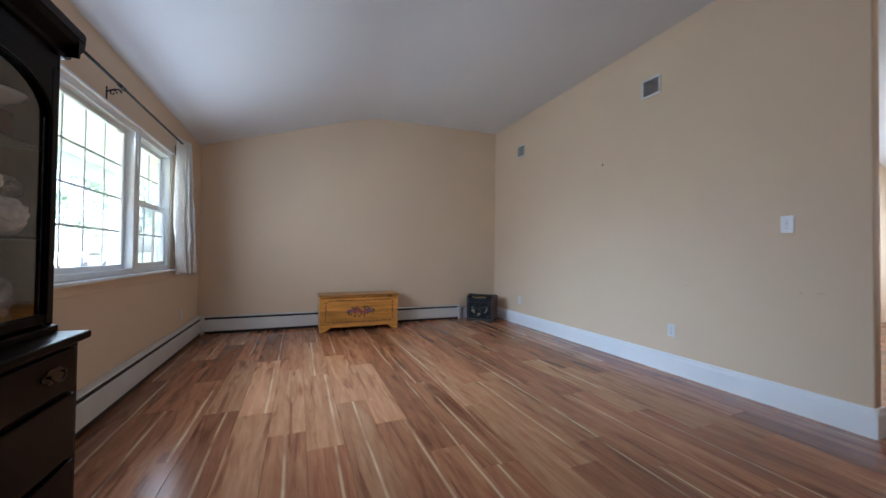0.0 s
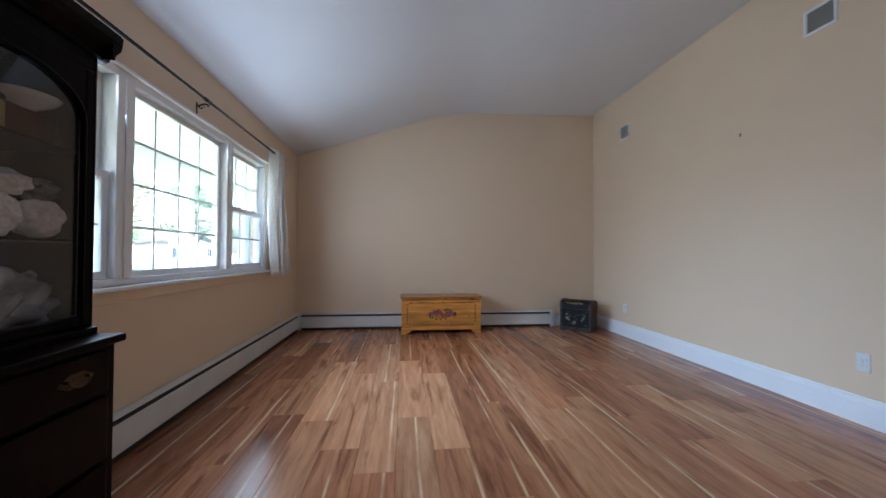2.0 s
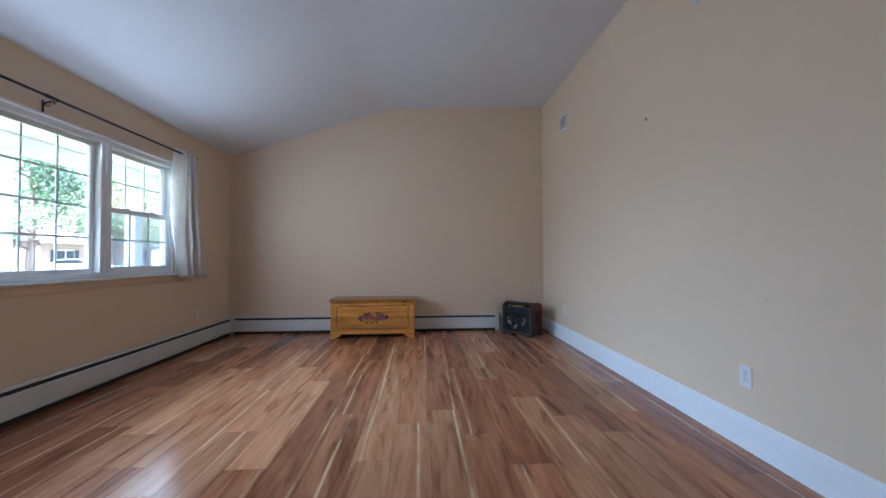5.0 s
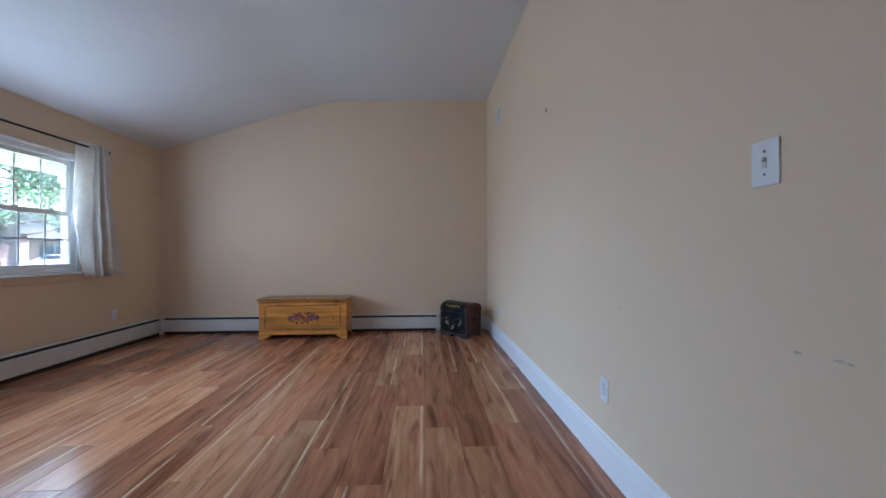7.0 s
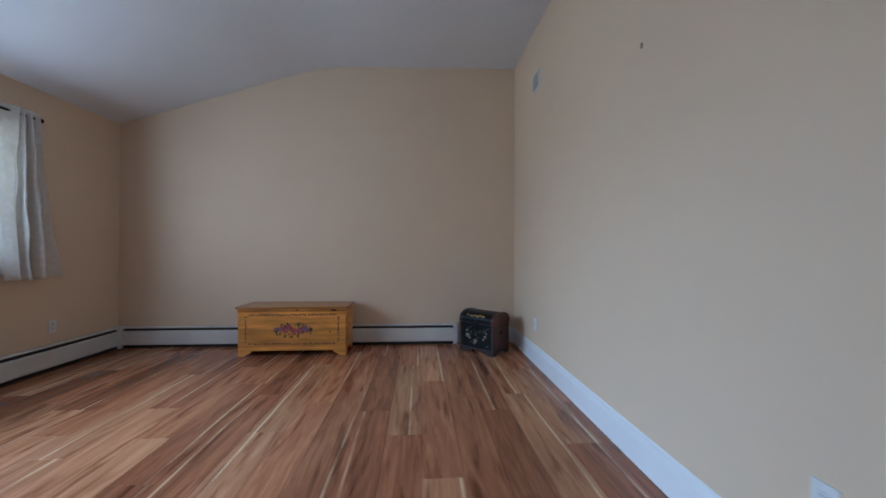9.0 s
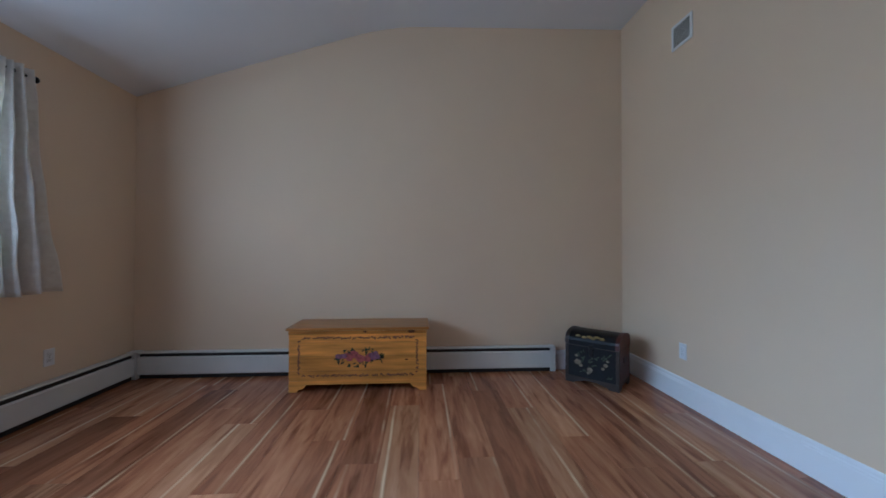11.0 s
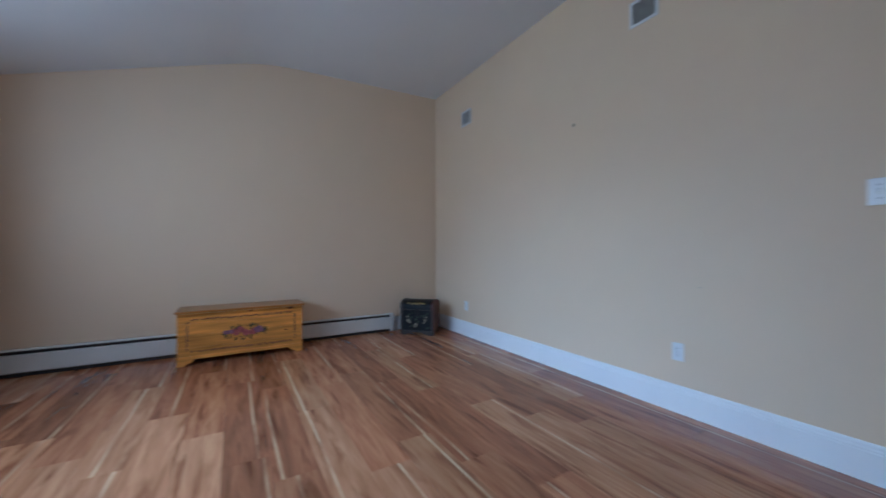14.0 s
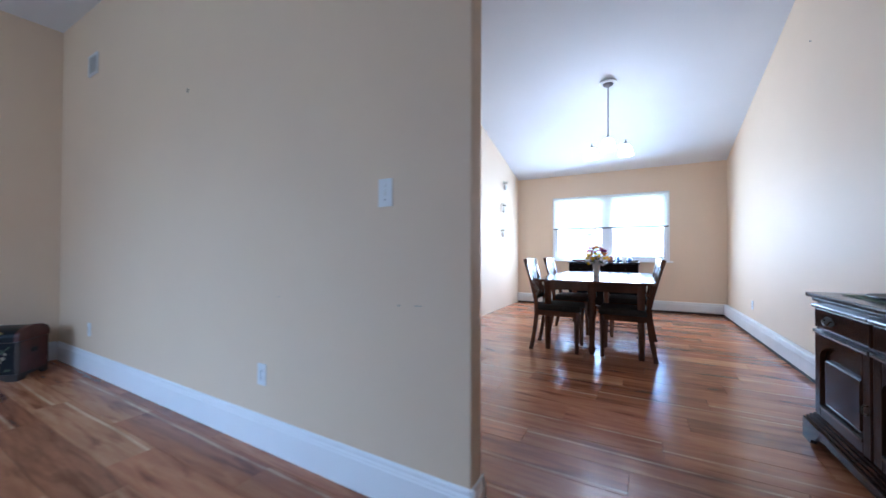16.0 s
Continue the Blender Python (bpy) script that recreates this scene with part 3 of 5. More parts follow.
def window_dining():
    a, b, c, d = DWIN
    w = tagged(new("window_2"), "white dining room window with two sashes and lowered blind", "window", kind="structure")
    bar(w, "window_frame", DX + 0.01, DX + 0.12, a, b, d - 0.05, d)
    bar(w, "window_frame", DX + 0.01, DX + 0.12, a, b, c, c + 0.04)
    bar(w, "window_frame", DX + 0.01, DX + 0.12, a, a + 0.05, c + 0.04, d - 0.05)
    bar(w, "window_frame", DX + 0.01, DX + 0.12, b - 0.05, b, c + 0.04, d - 0.05)
    bar(w, "mullion", DX + 0.01, DX + 0.12, 1.06, 1.16, c + 0.04, d - 0.05)
    sash(w, DX + 0.06, a + 0.05, 1.06, c + 0.04, d - 0.05, 1, 1)
    sash(w, DX + 0.06, 1.16, b - 0.05, c + 0.04, d - 0.05, 1, 1)
    bar(w, "window_sill", DX - 0.05, DX + 0.02, a - 0.05, b + 0.05, c - 0.025, c, "trim", 0.006)
    bl = thing("roller_blind", "white fabric blind lowered half-way over the window", "blind", pose(DX - 0.02, (a + b) / 2, 1.54))
    part("fabric", box_bm(0.0, -(b - a) / 2 + 0.02, 0.012, 0.0016, (b - a) / 2 - 0.02, d - 1.54 - 0.03), M["blind"], bl)
    part("hem_bar", box_bm(-0.006, -(b - a) / 2 + 0.02, -0.012, 0.008, (b - a) / 2 - 0.02, 0.012, 0.003), M["nickel"], bl, "grey hem bar")
    part("roller", tube([(0.0, -(b - a) / 2 + 0.02, d - 1.54 - 0.03), (0.0, (b - a) / 2 - 0.02, d - 1.54 - 0.03)], 0.018), M["vinyl"], bl)


window_dining()


# ---- curtain rod and curtain ----
def curtain_rod():
    y0, y1, z, x = 1.46, 4.60, 2.14, WX + 0.09
    t = thing("curtain_rod", "black iron curtain rod with scrolled brackets over the window", "curtain rod", pose(x, (y0 + y1) / 2, z))
    h = (y1 - y0) / 2
    part("rod", tube([(0, -h, 0), (0, h, 0)], 0.0095, 12), M["iron"], t, smooth=True)
    part("rod_sleeve", tube([(0, 0.04 - 0.03, 0), (0, 0.04 + 0.03, 0)], 0.013, 12), M["iron"], t, smooth=True)
    for s in (-1, 1):
        part("finial", lathe([(0.004, -0.022), (0.012, -0.020), (0.013, -0.012), (0.009, -0.008), (0.018, 0.0), (0.021, 0.012), (0.016, 0.024), (0.004, 0.030)], 14), M["iron"], t, smooth=True, place=pose(0, s * (h + 0.015), 0, -90 * s))
    for y in (3.11, 1.62, 4.50):
        k = y - (y0 + y1) / 2
        b = new("bracket")
        b.parent = t
        part("back_bar", box_bm(-0.090, k - 0.008, -0.090, -0.085, k + 0.008, 0.0, 0.002), M["iron"], b)
        arm = [(-0.085 + 0.075 * math.sin(a), k, -0.020 + 0.020 * math.sin(2 * a) - 0.012) for a in (math.pi / 2 * q / 8 for q in range(9))]
        part("arm", tube(arm, 0.0055, 8), M["iron"], b, smooth=True)
        curl = [(-0.055 + 0.022 * (1 - q / 16) * math.cos(q * 0.5), k, -0.038 + 0.022 * (1 - q / 16) * math.sin(q * 0.5)) for q in range(14)]
        part("scroll", tube(curl, 0.0035, 6), M["iron"], b, smooth=True)
        part("cup", tube([(0, k - 0.008, -0.001), (0, k + 0.008, -0.001)], 0.0145, 12), M["iron"], b, smooth=True)


curtain_rod()


FOLDS = (
    ((4.300, 0.070), (4.370, 0.090), (4.450, 0.108), (4.468, 0.070), (4.480, 0.125), (4.500, 0.060), (4.520, 0.140), (4.545, 0.075), (4.590, 0.120)),
    ((4.285, 0.062), (4.350, 0.088), (4.425, 0.110), (4.447, 0.040), (4.470, 0.145), (4.505, 0.040), (4.535, 0.165), (4.590, 0.065), (4.650, 0.135)),
    ((4.385, 0.070), (4.415, 0.100), (4.440, 0.135), (4.468, 0.035), (4.500, 0.165), (4.545, 0.030), (4.590, 0.190), (4.660, 0.075), (4.740, 0.155)),
)


def curtain():
    """A short gathered panel: a flat leading edge, then deep folds that open downward."""
    bm = bmesh.new()
    seg, nv = 9, 40

    def spline(a, b, c, d, t):
        return 0.5 * (2 * b + (c - a) * t + (2 * a - 5 * b + 4 * c - d) * t * t + (3 * b - a - 3 * c + d) * t ** 3)

    grid = []
    for j in range(nv + 1):
        v = j / nv
        w = (2 * (v - 0.5) * (v - 1), -4 * v * (v - 1), 2 * v * (v - 0.5))
        pts = [Vector((sum(w[q] * FOLDS[q][i][0] for q in range(3)), sum(w[q] * FOLDS[q][i][1] for q in range(3)))) for i in range(9)]
        pts = [pts[0]] + pts + [pts[-1]]
        row = []
        for i in range(8):
            for k in range(seg + (i == 7)):
                t = k / seg
                p = spline(pts[i], pts[i + 1], pts[i + 2], pts[i + 3], t)
                u = (i + t) / 8
                crease = 0.006 * noise.noise(Vector((u * 9, v * 7, 0.5))) + 0.009 * v * noise.noise(Vector((u * 22, v * 2.5, 3)))
                y, x = p.x + crease, WX + max(0.018, p.y + crease * 1.5)
                z = 2.185 - 1.365 * v + 0.006 * math.sin(9 * u) * v
                row.append(bm.verts.new((x, y, z)))
        grid.append(row)
    for a, b in zip(grid, grid[1:]):
        for i in range(len(a) - 1):
            bm.faces.new((a[i], a[i + 1], b[i + 1], b[i]))
    ob = part("curtain", bm, M["curtain"], smooth=True)
    s = ob.modifiers.new("thickness", "SOLIDIFY")
    s.thickness = 0.0015
    tagged(ob, "short off-white damask curtain gathered at the window's edge", "curtain")


curtain()


# ---- vents, plates, marks ----
def vent(y, z, w=0.20, h=0.185):
    t = thing("air_vent", "white metal wall vent with upright louvres", "air vent", pose(EX, y, z, 0, 0, -90))
    part("backing", box_bm(-w / 2 + 0.01, -0.003, -h / 2 + 0.01, w / 2 - 0.01, 0, h / 2 - 0.01), M["vent_back"], t)
    for x0, x1, z0, z1 in ((-w / 2, w / 2, h / 2 - 0.02, h / 2), (-w / 2, w / 2, -h / 2, -h / 2 + 0.02), (-w / 2, -w / 2 + 0.02, -h / 2 + 0.02, h / 2 - 0.02), (w / 2 - 0.02, w / 2, -h / 2 + 0.02, h / 2 - 0.02)):
        part("frame", box_bm(x0, -0.010, z0, x1, 0, z1, 0.002), M["plate"], t)
    n = 15
    for k in range(n):
        x = -w / 2 + 0.024 + (w - 0.048) * k / (n - 1)
        part("louvre", box_bm(-0.0009, -0.0055, -h / 2 + 0.02, 0.0009, 0.0055, h / 2 - 0.02), M["heater"], t, place=pose(x, -0.0068, 0, 0, 0, 32))
    return t


vent(2.547, 2.725)
vent(4.735, 2.680)


def screw(parent, x, z, y=-0.0062):
    part("screw", tube([(x, y, z), (x, y - 0.0012, z)], 0.0033, 8), M["nickel"], parent, "small steel screw")


def outlet(m, label="white double socket outlet on the cream wall"):
    t = thing("wall_outlet", label, "wall outlet", m)
    part("cover_plate", box_bm(-0.035, -0.006, -0.0575, 0.035, 0, 0.0575, 0.003, seg=2), M["plate"], t)
    for s in (-1, 1):
        r = new("socket")
        r.parent = t
        part("face", box_bm(-0.017, -0.0085, s * 0.0195 - 0.014, 0.017, -0.0055, s * 0.0195 + 0.014, 0.003), M["plate"], r)
        for x in (-0.0065, 0.0065):
            part("slot", box_bm(x - 0.0011, -0.0090, s * 0.0195 - 0.002, x + 0.0011, -0.0084, s * 0.0195 + 0.007), M["slot"], r)
        part("ground_hole", tube([(0, -0.0090, s * 0.0195 - 0.008), (0, -0.0084, s * 0.0195 - 0.008)], 0.0024, 8), M["slot"], r)
    screw(t, 0, 0)
    return t


def switch(m):
    t = thing("light_switch", "white wall plate with one toggle light switch", "light switch", m)
    part("cover_plate", box_bm(-0.037, -0.006, -0.060, 0.037, 0, 0.060, 0.003, seg=2), M["plate"], t)
    part("toggle_collar", box_bm(-0.006, -0.0075, -0.013, 0.006, -0.0055, 0.013, 0.001), M["heater"], t)
    part("toggle", box_bm(-0.004, -0.017, -0.005, 0.004, -0.006, 0.005, 0.0015), M["plate"], t, place=pose(0, 0, 0.004, -25))
    screw(t, 0, 0.030)
    screw(t, 0, -0.030)


outlet(pose(EX, 2.340, 0.390, 0, 0, -90))
outlet(pose(EX, 4.745, 0.368, 0, 0, -90), "white socket outlet beside the small trunk")
outlet(pose(WX, 4.82, 0.375, 0, 0, 90), "white socket outlet on the wall under the curtain")
outlet(pose(7.95, DY0, 0.38, 0, 0, 180), "white socket outlet on the dining room wall")
switch(pose(EX, 1.510, 1.300, 0, 0, -90))
hook = thing("picture_hook", "tiny brass picture hook nailed to the wall", "hook", pose(EX, 3.143, 2.10))
part("nail", tube([(0.0, 0, 0.008), (-0.007, 0, 0.011)], 0.0018, 8), M["vent_back"], hook)
part("plate", box_bm(-0.003, -0.006, -0.014, 0, 0.006, 0.012, 0.0005), M["brass"], hook)
part("hook_lip", tube([(-0.002, 0, -0.010), (-0.006, 0, -0.012), (-0.007, 0, -0.006)], 0.0015, 6), M["vent_back"], hook)


def scuff(y, z, w, h, seed, x=EX):
    bm = bmesh.new()
    rnd = random.Random(seed)
    pts = [(math.cos(a), math.sin(a)) for a in (2 * math.pi * k / 14 for k in range(14))]
    prof = [(y + w * c * rnd.uniform(0.6, 1.1), z + h * s * rnd.uniform(0.5, 1.1)) for c, s in pts]
    prism(prof, "x", x - 0.0006, x + 0.001, bm)
    tagged(part("scuff_mark", bm, M["scuff"]), "faint grey scuff mark on the cream wall", "scuff mark")




# ---- pine blanket chest ----
def petals(bm, x, z, r, n, seed, y=-0.0012):
    """A painted bloom: n thin overlapping petals, on a face toward -y."""
    rnd = random.Random(seed)
    for k in range(n):
        a = 2 * math.pi * k / n + rnd.uniform(-0.3, 0.3)
        cx, cz = x + math.cos(a) * r * 0.5, z + math.sin(a) * r * 0.5
        prof = [(cx + r * 0.5 * math.cos(q + a) * 1.0, cz + r * 0.36 * math.sin(q + a)) for q in (2 * math.pi * j / 7 for j in range(7))]
        prism(prof, "y", y - 0.0002 * rnd.random() - 0.0001 * (k % 5), 0.001, bm)


def strokes(bm, x0, z0, x1, z1, step, r, seed, y=-0.0012):
    """A border of short leaf-shaped brush strokes from one point to another."""
    rnd = random.Random(seed)
    n = max(1, int(math.hypot(x1 - x0, z1 - z0) / step))
    for k in range(n + 1):
        if rnd.random() < 0.12:
            continue
        x, z = x0 + (x1 - x0) * k / n + rnd.uniform(-1, 1) * r * 0.3, z0 + (z1 - z0) * k / n + rnd.uniform(-1, 1) * r * 0.45
        a = rnd.uniform(0, math.pi)
        prof = [(x + r * (math.cos(q) * math.cos(a) - 0.45 * math.sin(q) * math.sin(a)), z + r * (math.cos(q) * math.sin(a) + 0.45 * math.sin(q) * math.cos(a))) for q in (2 * math.pi * j / 6 for j in range(6))]
        prism(prof, "y", y, 0.001, bm)


def chest():
    w, d, h = 1.058, 0.36, 0.475
    t = thing("blanket_chest", "honey pine blanket chest with painted flowers, against the far wall", "chest", pose(0.262, 5.09, 0))
    foot = [(0, 0), (0.058, 0), (0.072, 0.018), (0.100, 0.024), (0.115, 0.034), (0.130, 0.056), (w - 0.130, 0.056), (w - 0.115, 0.034), (w - 0.100, 0.024), (w - 0.072, 0.018), (w - 0.058, 0), (w, 0), (w, 0.085), (0, 0.085)]
    part("base_apron", prism(foot, "y", 0, 0.02), M["pine"], t)
    part("base_apron", prism([(0.02, 0), (0.08, 0), (0.11, 0.05), (d - 0.08, 0.05), (d - 0.05, 0), (d, 0), (d, 0.085), (0.02, 0.085)], "x", 0, 0.02), M["pine"], t)
    part("base_apron", prism([(0.02, 0), (0.08, 0), (0.11, 0.05), (d - 0.08, 0.05), (d - 0.05, 0), (d, 0), (d, 0.085), (0.02, 0.085)], "x", w - 0.02, w), M["pine"], t)
    z = 0.086
    for k, hh in enumerate((0.075, 0.115, 0.105, h - 0.086 - 0.295)):
        part("front_board", box_bm(0.0, 0.0, z, w, 0.022, z + hh - 0.0008, 0.0012), M["pine"], t)
        z += hh
    for x in (0.0, w - 0.022):
        part("side_panel", box_bm(x, 0.0225, 0.086, x + 0.022, d, h - 0.001, 0.001), M["pine"], t)
    part("back_panel", box_bm(0.022, d - 0.02, 0.086, w - 0.022, d, h - 0.001), M["pine"], t)
    part("bottom_panel", box_bm(0.022, 0.022, 0.07, w - 0.022, d - 0.02, 0.085), M["pine"], t)
    part("lid", box_bm(-0.018, -0.022, h, w + 0.018, d + 0.006, h + 0.022, 0.006, seg=2), M["pine_dark"], t, "orange-brown lid with rounded edge")
    part("lid_batten", box_bm(0.0, 0.0, h - 0.028, w, -0.010, h - 0.002, 0.003), M["pine"], t)
    for x, z, r in ((0.94, 0.462, 0.022), (0.58, 0.463, 0.012), (0.90, 0.24, 0.010), (0.36, 0.13, 0.006)):
        yy = -0.0115 if z > 0.44 else -0.0008
        part("wood_knot", prism([(x + r * 1.4 * math.cos(q), z + r * 0.55 * math.sin(q)) for q in (2 * math.pi * j / 12 for j in range(12))], "y", yy, yy + 0.002), M["knot"], t)
    bd = bmesh.new()
    x0, x1, z0, z1 = 0.075, w - 0.075, 0.125, 0.415
    strokes(bd, x0 + 0.03, z0, x1 - 0.03, z0, 0.012, 0.012, 1)
    strokes(bd, x0 + 0.03, z1, x1 - 0.03, z1, 0.012, 0.012, 2)
    strokes(bd, x0, z0 + 0.02, x0, z1 - 0.02, 0.011, 0.012, 3)
    strokes(bd, x1, z0 + 0.02, x1, z1 - 0.02, 0.011, 0.012, 4)
    tagged(part("stencilled_border", bd, M["stencil"], t, "faded brown stencilled border"), kind="stuff")
    lf, rs, mv = bmesh.new(), bmesh.new(), bmesh.new()
    rnd = random.Random(5)
    for k in range(64):
        a = rnd.uniform(0, 2 * math.pi)
        q = rnd.uniform(0.5, 1.0)
        x, z = w / 2 + 0.19 * q * math.cos(a), 0.262 + 0.062 * q * math.sin(a)
        strokes(lf, x, z, x + 0.012 * math.cos(a), z + 0.012 * math.sin(a), 0.012, 0.012, k)
    for k in range(7):
        petals(rs, w / 2 + 0.03 * (k - 3) + rnd.uniform(-0.015, 0.015), 0.262 + rnd.uniform(-0.025, 0.025), rnd.uniform(0.026, 0.036), 9, k, -0.0016)
    for k in range(8):
        petals(mv, w / 2 + (-1) ** k * (0.10 + 0.008 * k), 0.262 + rnd.uniform(-0.03, 0.03), rnd.uniform(0.018, 0.028), 8, 30 + k, -0.0020)
    tagged(part("painted_leaves", lf, M["leafpaint"], t, "dark green painted leaves"), kind="stuff")
    part("painted_roses", rs, M["rose"], t, "faded pink painted roses")
    part("painted_blossoms", mv, M["mauve"], t, "mauve painted blossoms")


chest()


# ---- small domed trunk ----
def trunk():
    w, d, h = 0.42, 0.30, 0.31
    t = thing("domed_trunk", "small black domed trunk painted with flowers, in the corner", "trunk", pose(2.505, 5.24, 0, 0, 0, -45))
    feet = [(0, 0), (0.07, 0), (0.09, 0.014), (0.12, 0.020), (0.16, 0.034), (w - 0.16, 0.034), (w - 0.12, 0.020), (w - 0.09, 0.014), (w - 0.07, 0), (w, 0), (w, 0.055), (0, 0.055)]
    part("plinth", prism(feet, "y", -0.008, 0.012), M["brown_edge"], t, "worn brown scalloped plinth")
    part("plinth", prism([(0.012, 0), (0.06, 0), (0.09, 0.03), (d - 0.09, 0.03), (d - 0.06, 0), (d, 0), (d, 0.055), (0.012, 0.055)], "x", 0, 0.014), M["brown_edge"], t)
    part("plinth", prism([(0.012, 0), (0.06, 0), (0.09, 0.03), (d - 0.09, 0.03), (d - 0.06, 0), (d, 0), (d, 0.055), (0.012, 0.055)], "x", w - 0.014, w), M["brown_edge"], t)
    part("front_panel", box_bm(0.024, 0, 0.055, w - 0.024, 0.012, h, 0.001), M["black_lacquer"], t)
    part("back_panel", box_bm(0.0, d - 0.012, 0.055, w, d, h), M["black_lacquer"], t)
    for x in (0.0, w - 0.014):
        part("side_panel", box_bm(x, 0.013, 0.055, x + 0.014, d - 0.012, h, 0.001), M["red_side"], t, "dark red lacquered side")
    for x in (-0.003, w - 0.024):
        part("corner_post", box_bm(x, -0.005, 0.055, x + 0.027, 0.013, h, 0.003), M["brown_edge"], t)
    arch = [(d / 2 - (d / 2 + 0.006) * math.cos(math.pi * k / 18), h + 0.004 + 0.112 * math.sin(math.pi * k / 18) ** 0.62) for k in range(19)]
    part("domed_lid", prism(arch, "x", 0.026, w - 0.026), M["black_lacquer"], t)
    for x0, x1, m in ((-0.004, 0.026, "brown_edge"), (w - 0.026, w + 0.004, "red_side")):
        big = [(y + (0.004 if y > d / 2 else -0.004), z + 0.004) for y, z in arch]
        part("lid_band", prism(big, "x", x0, x1), M[m], t)
    part("lid_seam", box_bm(0.0, -0.004, h - 0.003, w, d + 0.003, h + 0.003), M["brown_edge"], t)
    part("latch", box_bm(w / 2 - 0.018, -0.012, h - 0.075, w / 2 + 0.018, 0.0, h + 0.02, 0.003), M["iron"], t, "black iron latch")
    part("handle_plate", box_bm(w, d / 2 - 0.03, 0.20, w + 0.005, d / 2 + 0.03, 0.24, 0.002), M["iron"], t)
    cr, gd, gn = bmesh.new(), bmesh.new(), bmesh.new()
    for k, (x, z, r) in enumerate(((0.10, 0.175, 0.028), (0.125, 0.15, 0.016), (0.20, 0.125, 0.024), (0.185, 0.10, 0.014), (0.32, 0.185, 0.018), (0.30, 0.155, 0.014), (0.335, 0.22, 0.012), (0.09, 0.225, 0.014))):
        petals(cr, x, z, r, 7, 60 + k)
    for k in range(16):
        rr = random.Random(k)
        x, z = rr.uniform(0.06, 0.35), rr.uniform(0.08, 0.27)
        strokes(gn, x, z, x + 0.02, z + 0.012, 0.01, 0.012, k)
    tagged(part("painted_flowers", cr, M["cream_paint"], t, "cream painted flowers"), kind="stuff")
    tagged(part("painted_sprigs", gn, M["leafpaint"], t, "dull green painted sprigs"), kind="stuff")
    for k, (x, q) in enumerate(((0.10, 3.0), (0.15, 2.6), (0.19, 3.0), (0.25, 3.2), (0.29, 2.8), (0.22, 2.5))):
        a = math.pi * q / 18
        y, z = d / 2 - (d / 2 + 0.008) * math.cos(a), h + 0.005 + 0.112 * math.sin(a) ** 0.62
        blob((x, y, z), (0.026, 0.005, 0.014), gd, 0.3, k, 1)
    part("painted_garland", gd, M["gold_paint"], t, "dull gold painted garland")


trunk()


# ---- china hutch beside the window ----
def brass_pull(parent, m, wide=0.055):
    p = new("drawer_pull")
    p.parent = parent
    p.matrix_basis = m
    plate = [(wide * math.cos(a) * (1 + 0.10 * math.cos(4 * a)), 0.024 * math.sin(a) * (1 + 0.10 * math.cos(6 * a))) for a in (2 * math.pi * k / 28 for k in range(28))]
    part("pull_plate", prism(plate, "y", -0.003, 0.0), M["brass"], p, "aged brass oval plate")
    bail = [(0.036 * math.cos(a), -0.010 - 0.008 * abs(math.sin(a)), 0.004 - 0.022 * math.sin(a)) for a in (math.pi * k / 12 for k in range(13))]
    part("bail", tube(bail, 0.003, 8), M["brass"], p, "aged brass bail handle", smooth=True)
    for s in (-1, 1):
        part("post", tube([(s * 0.036, 0, 0.004), (s * 0.036, -0.014, 0.004)], 0.005, 8), M["brass"], p)
    return p


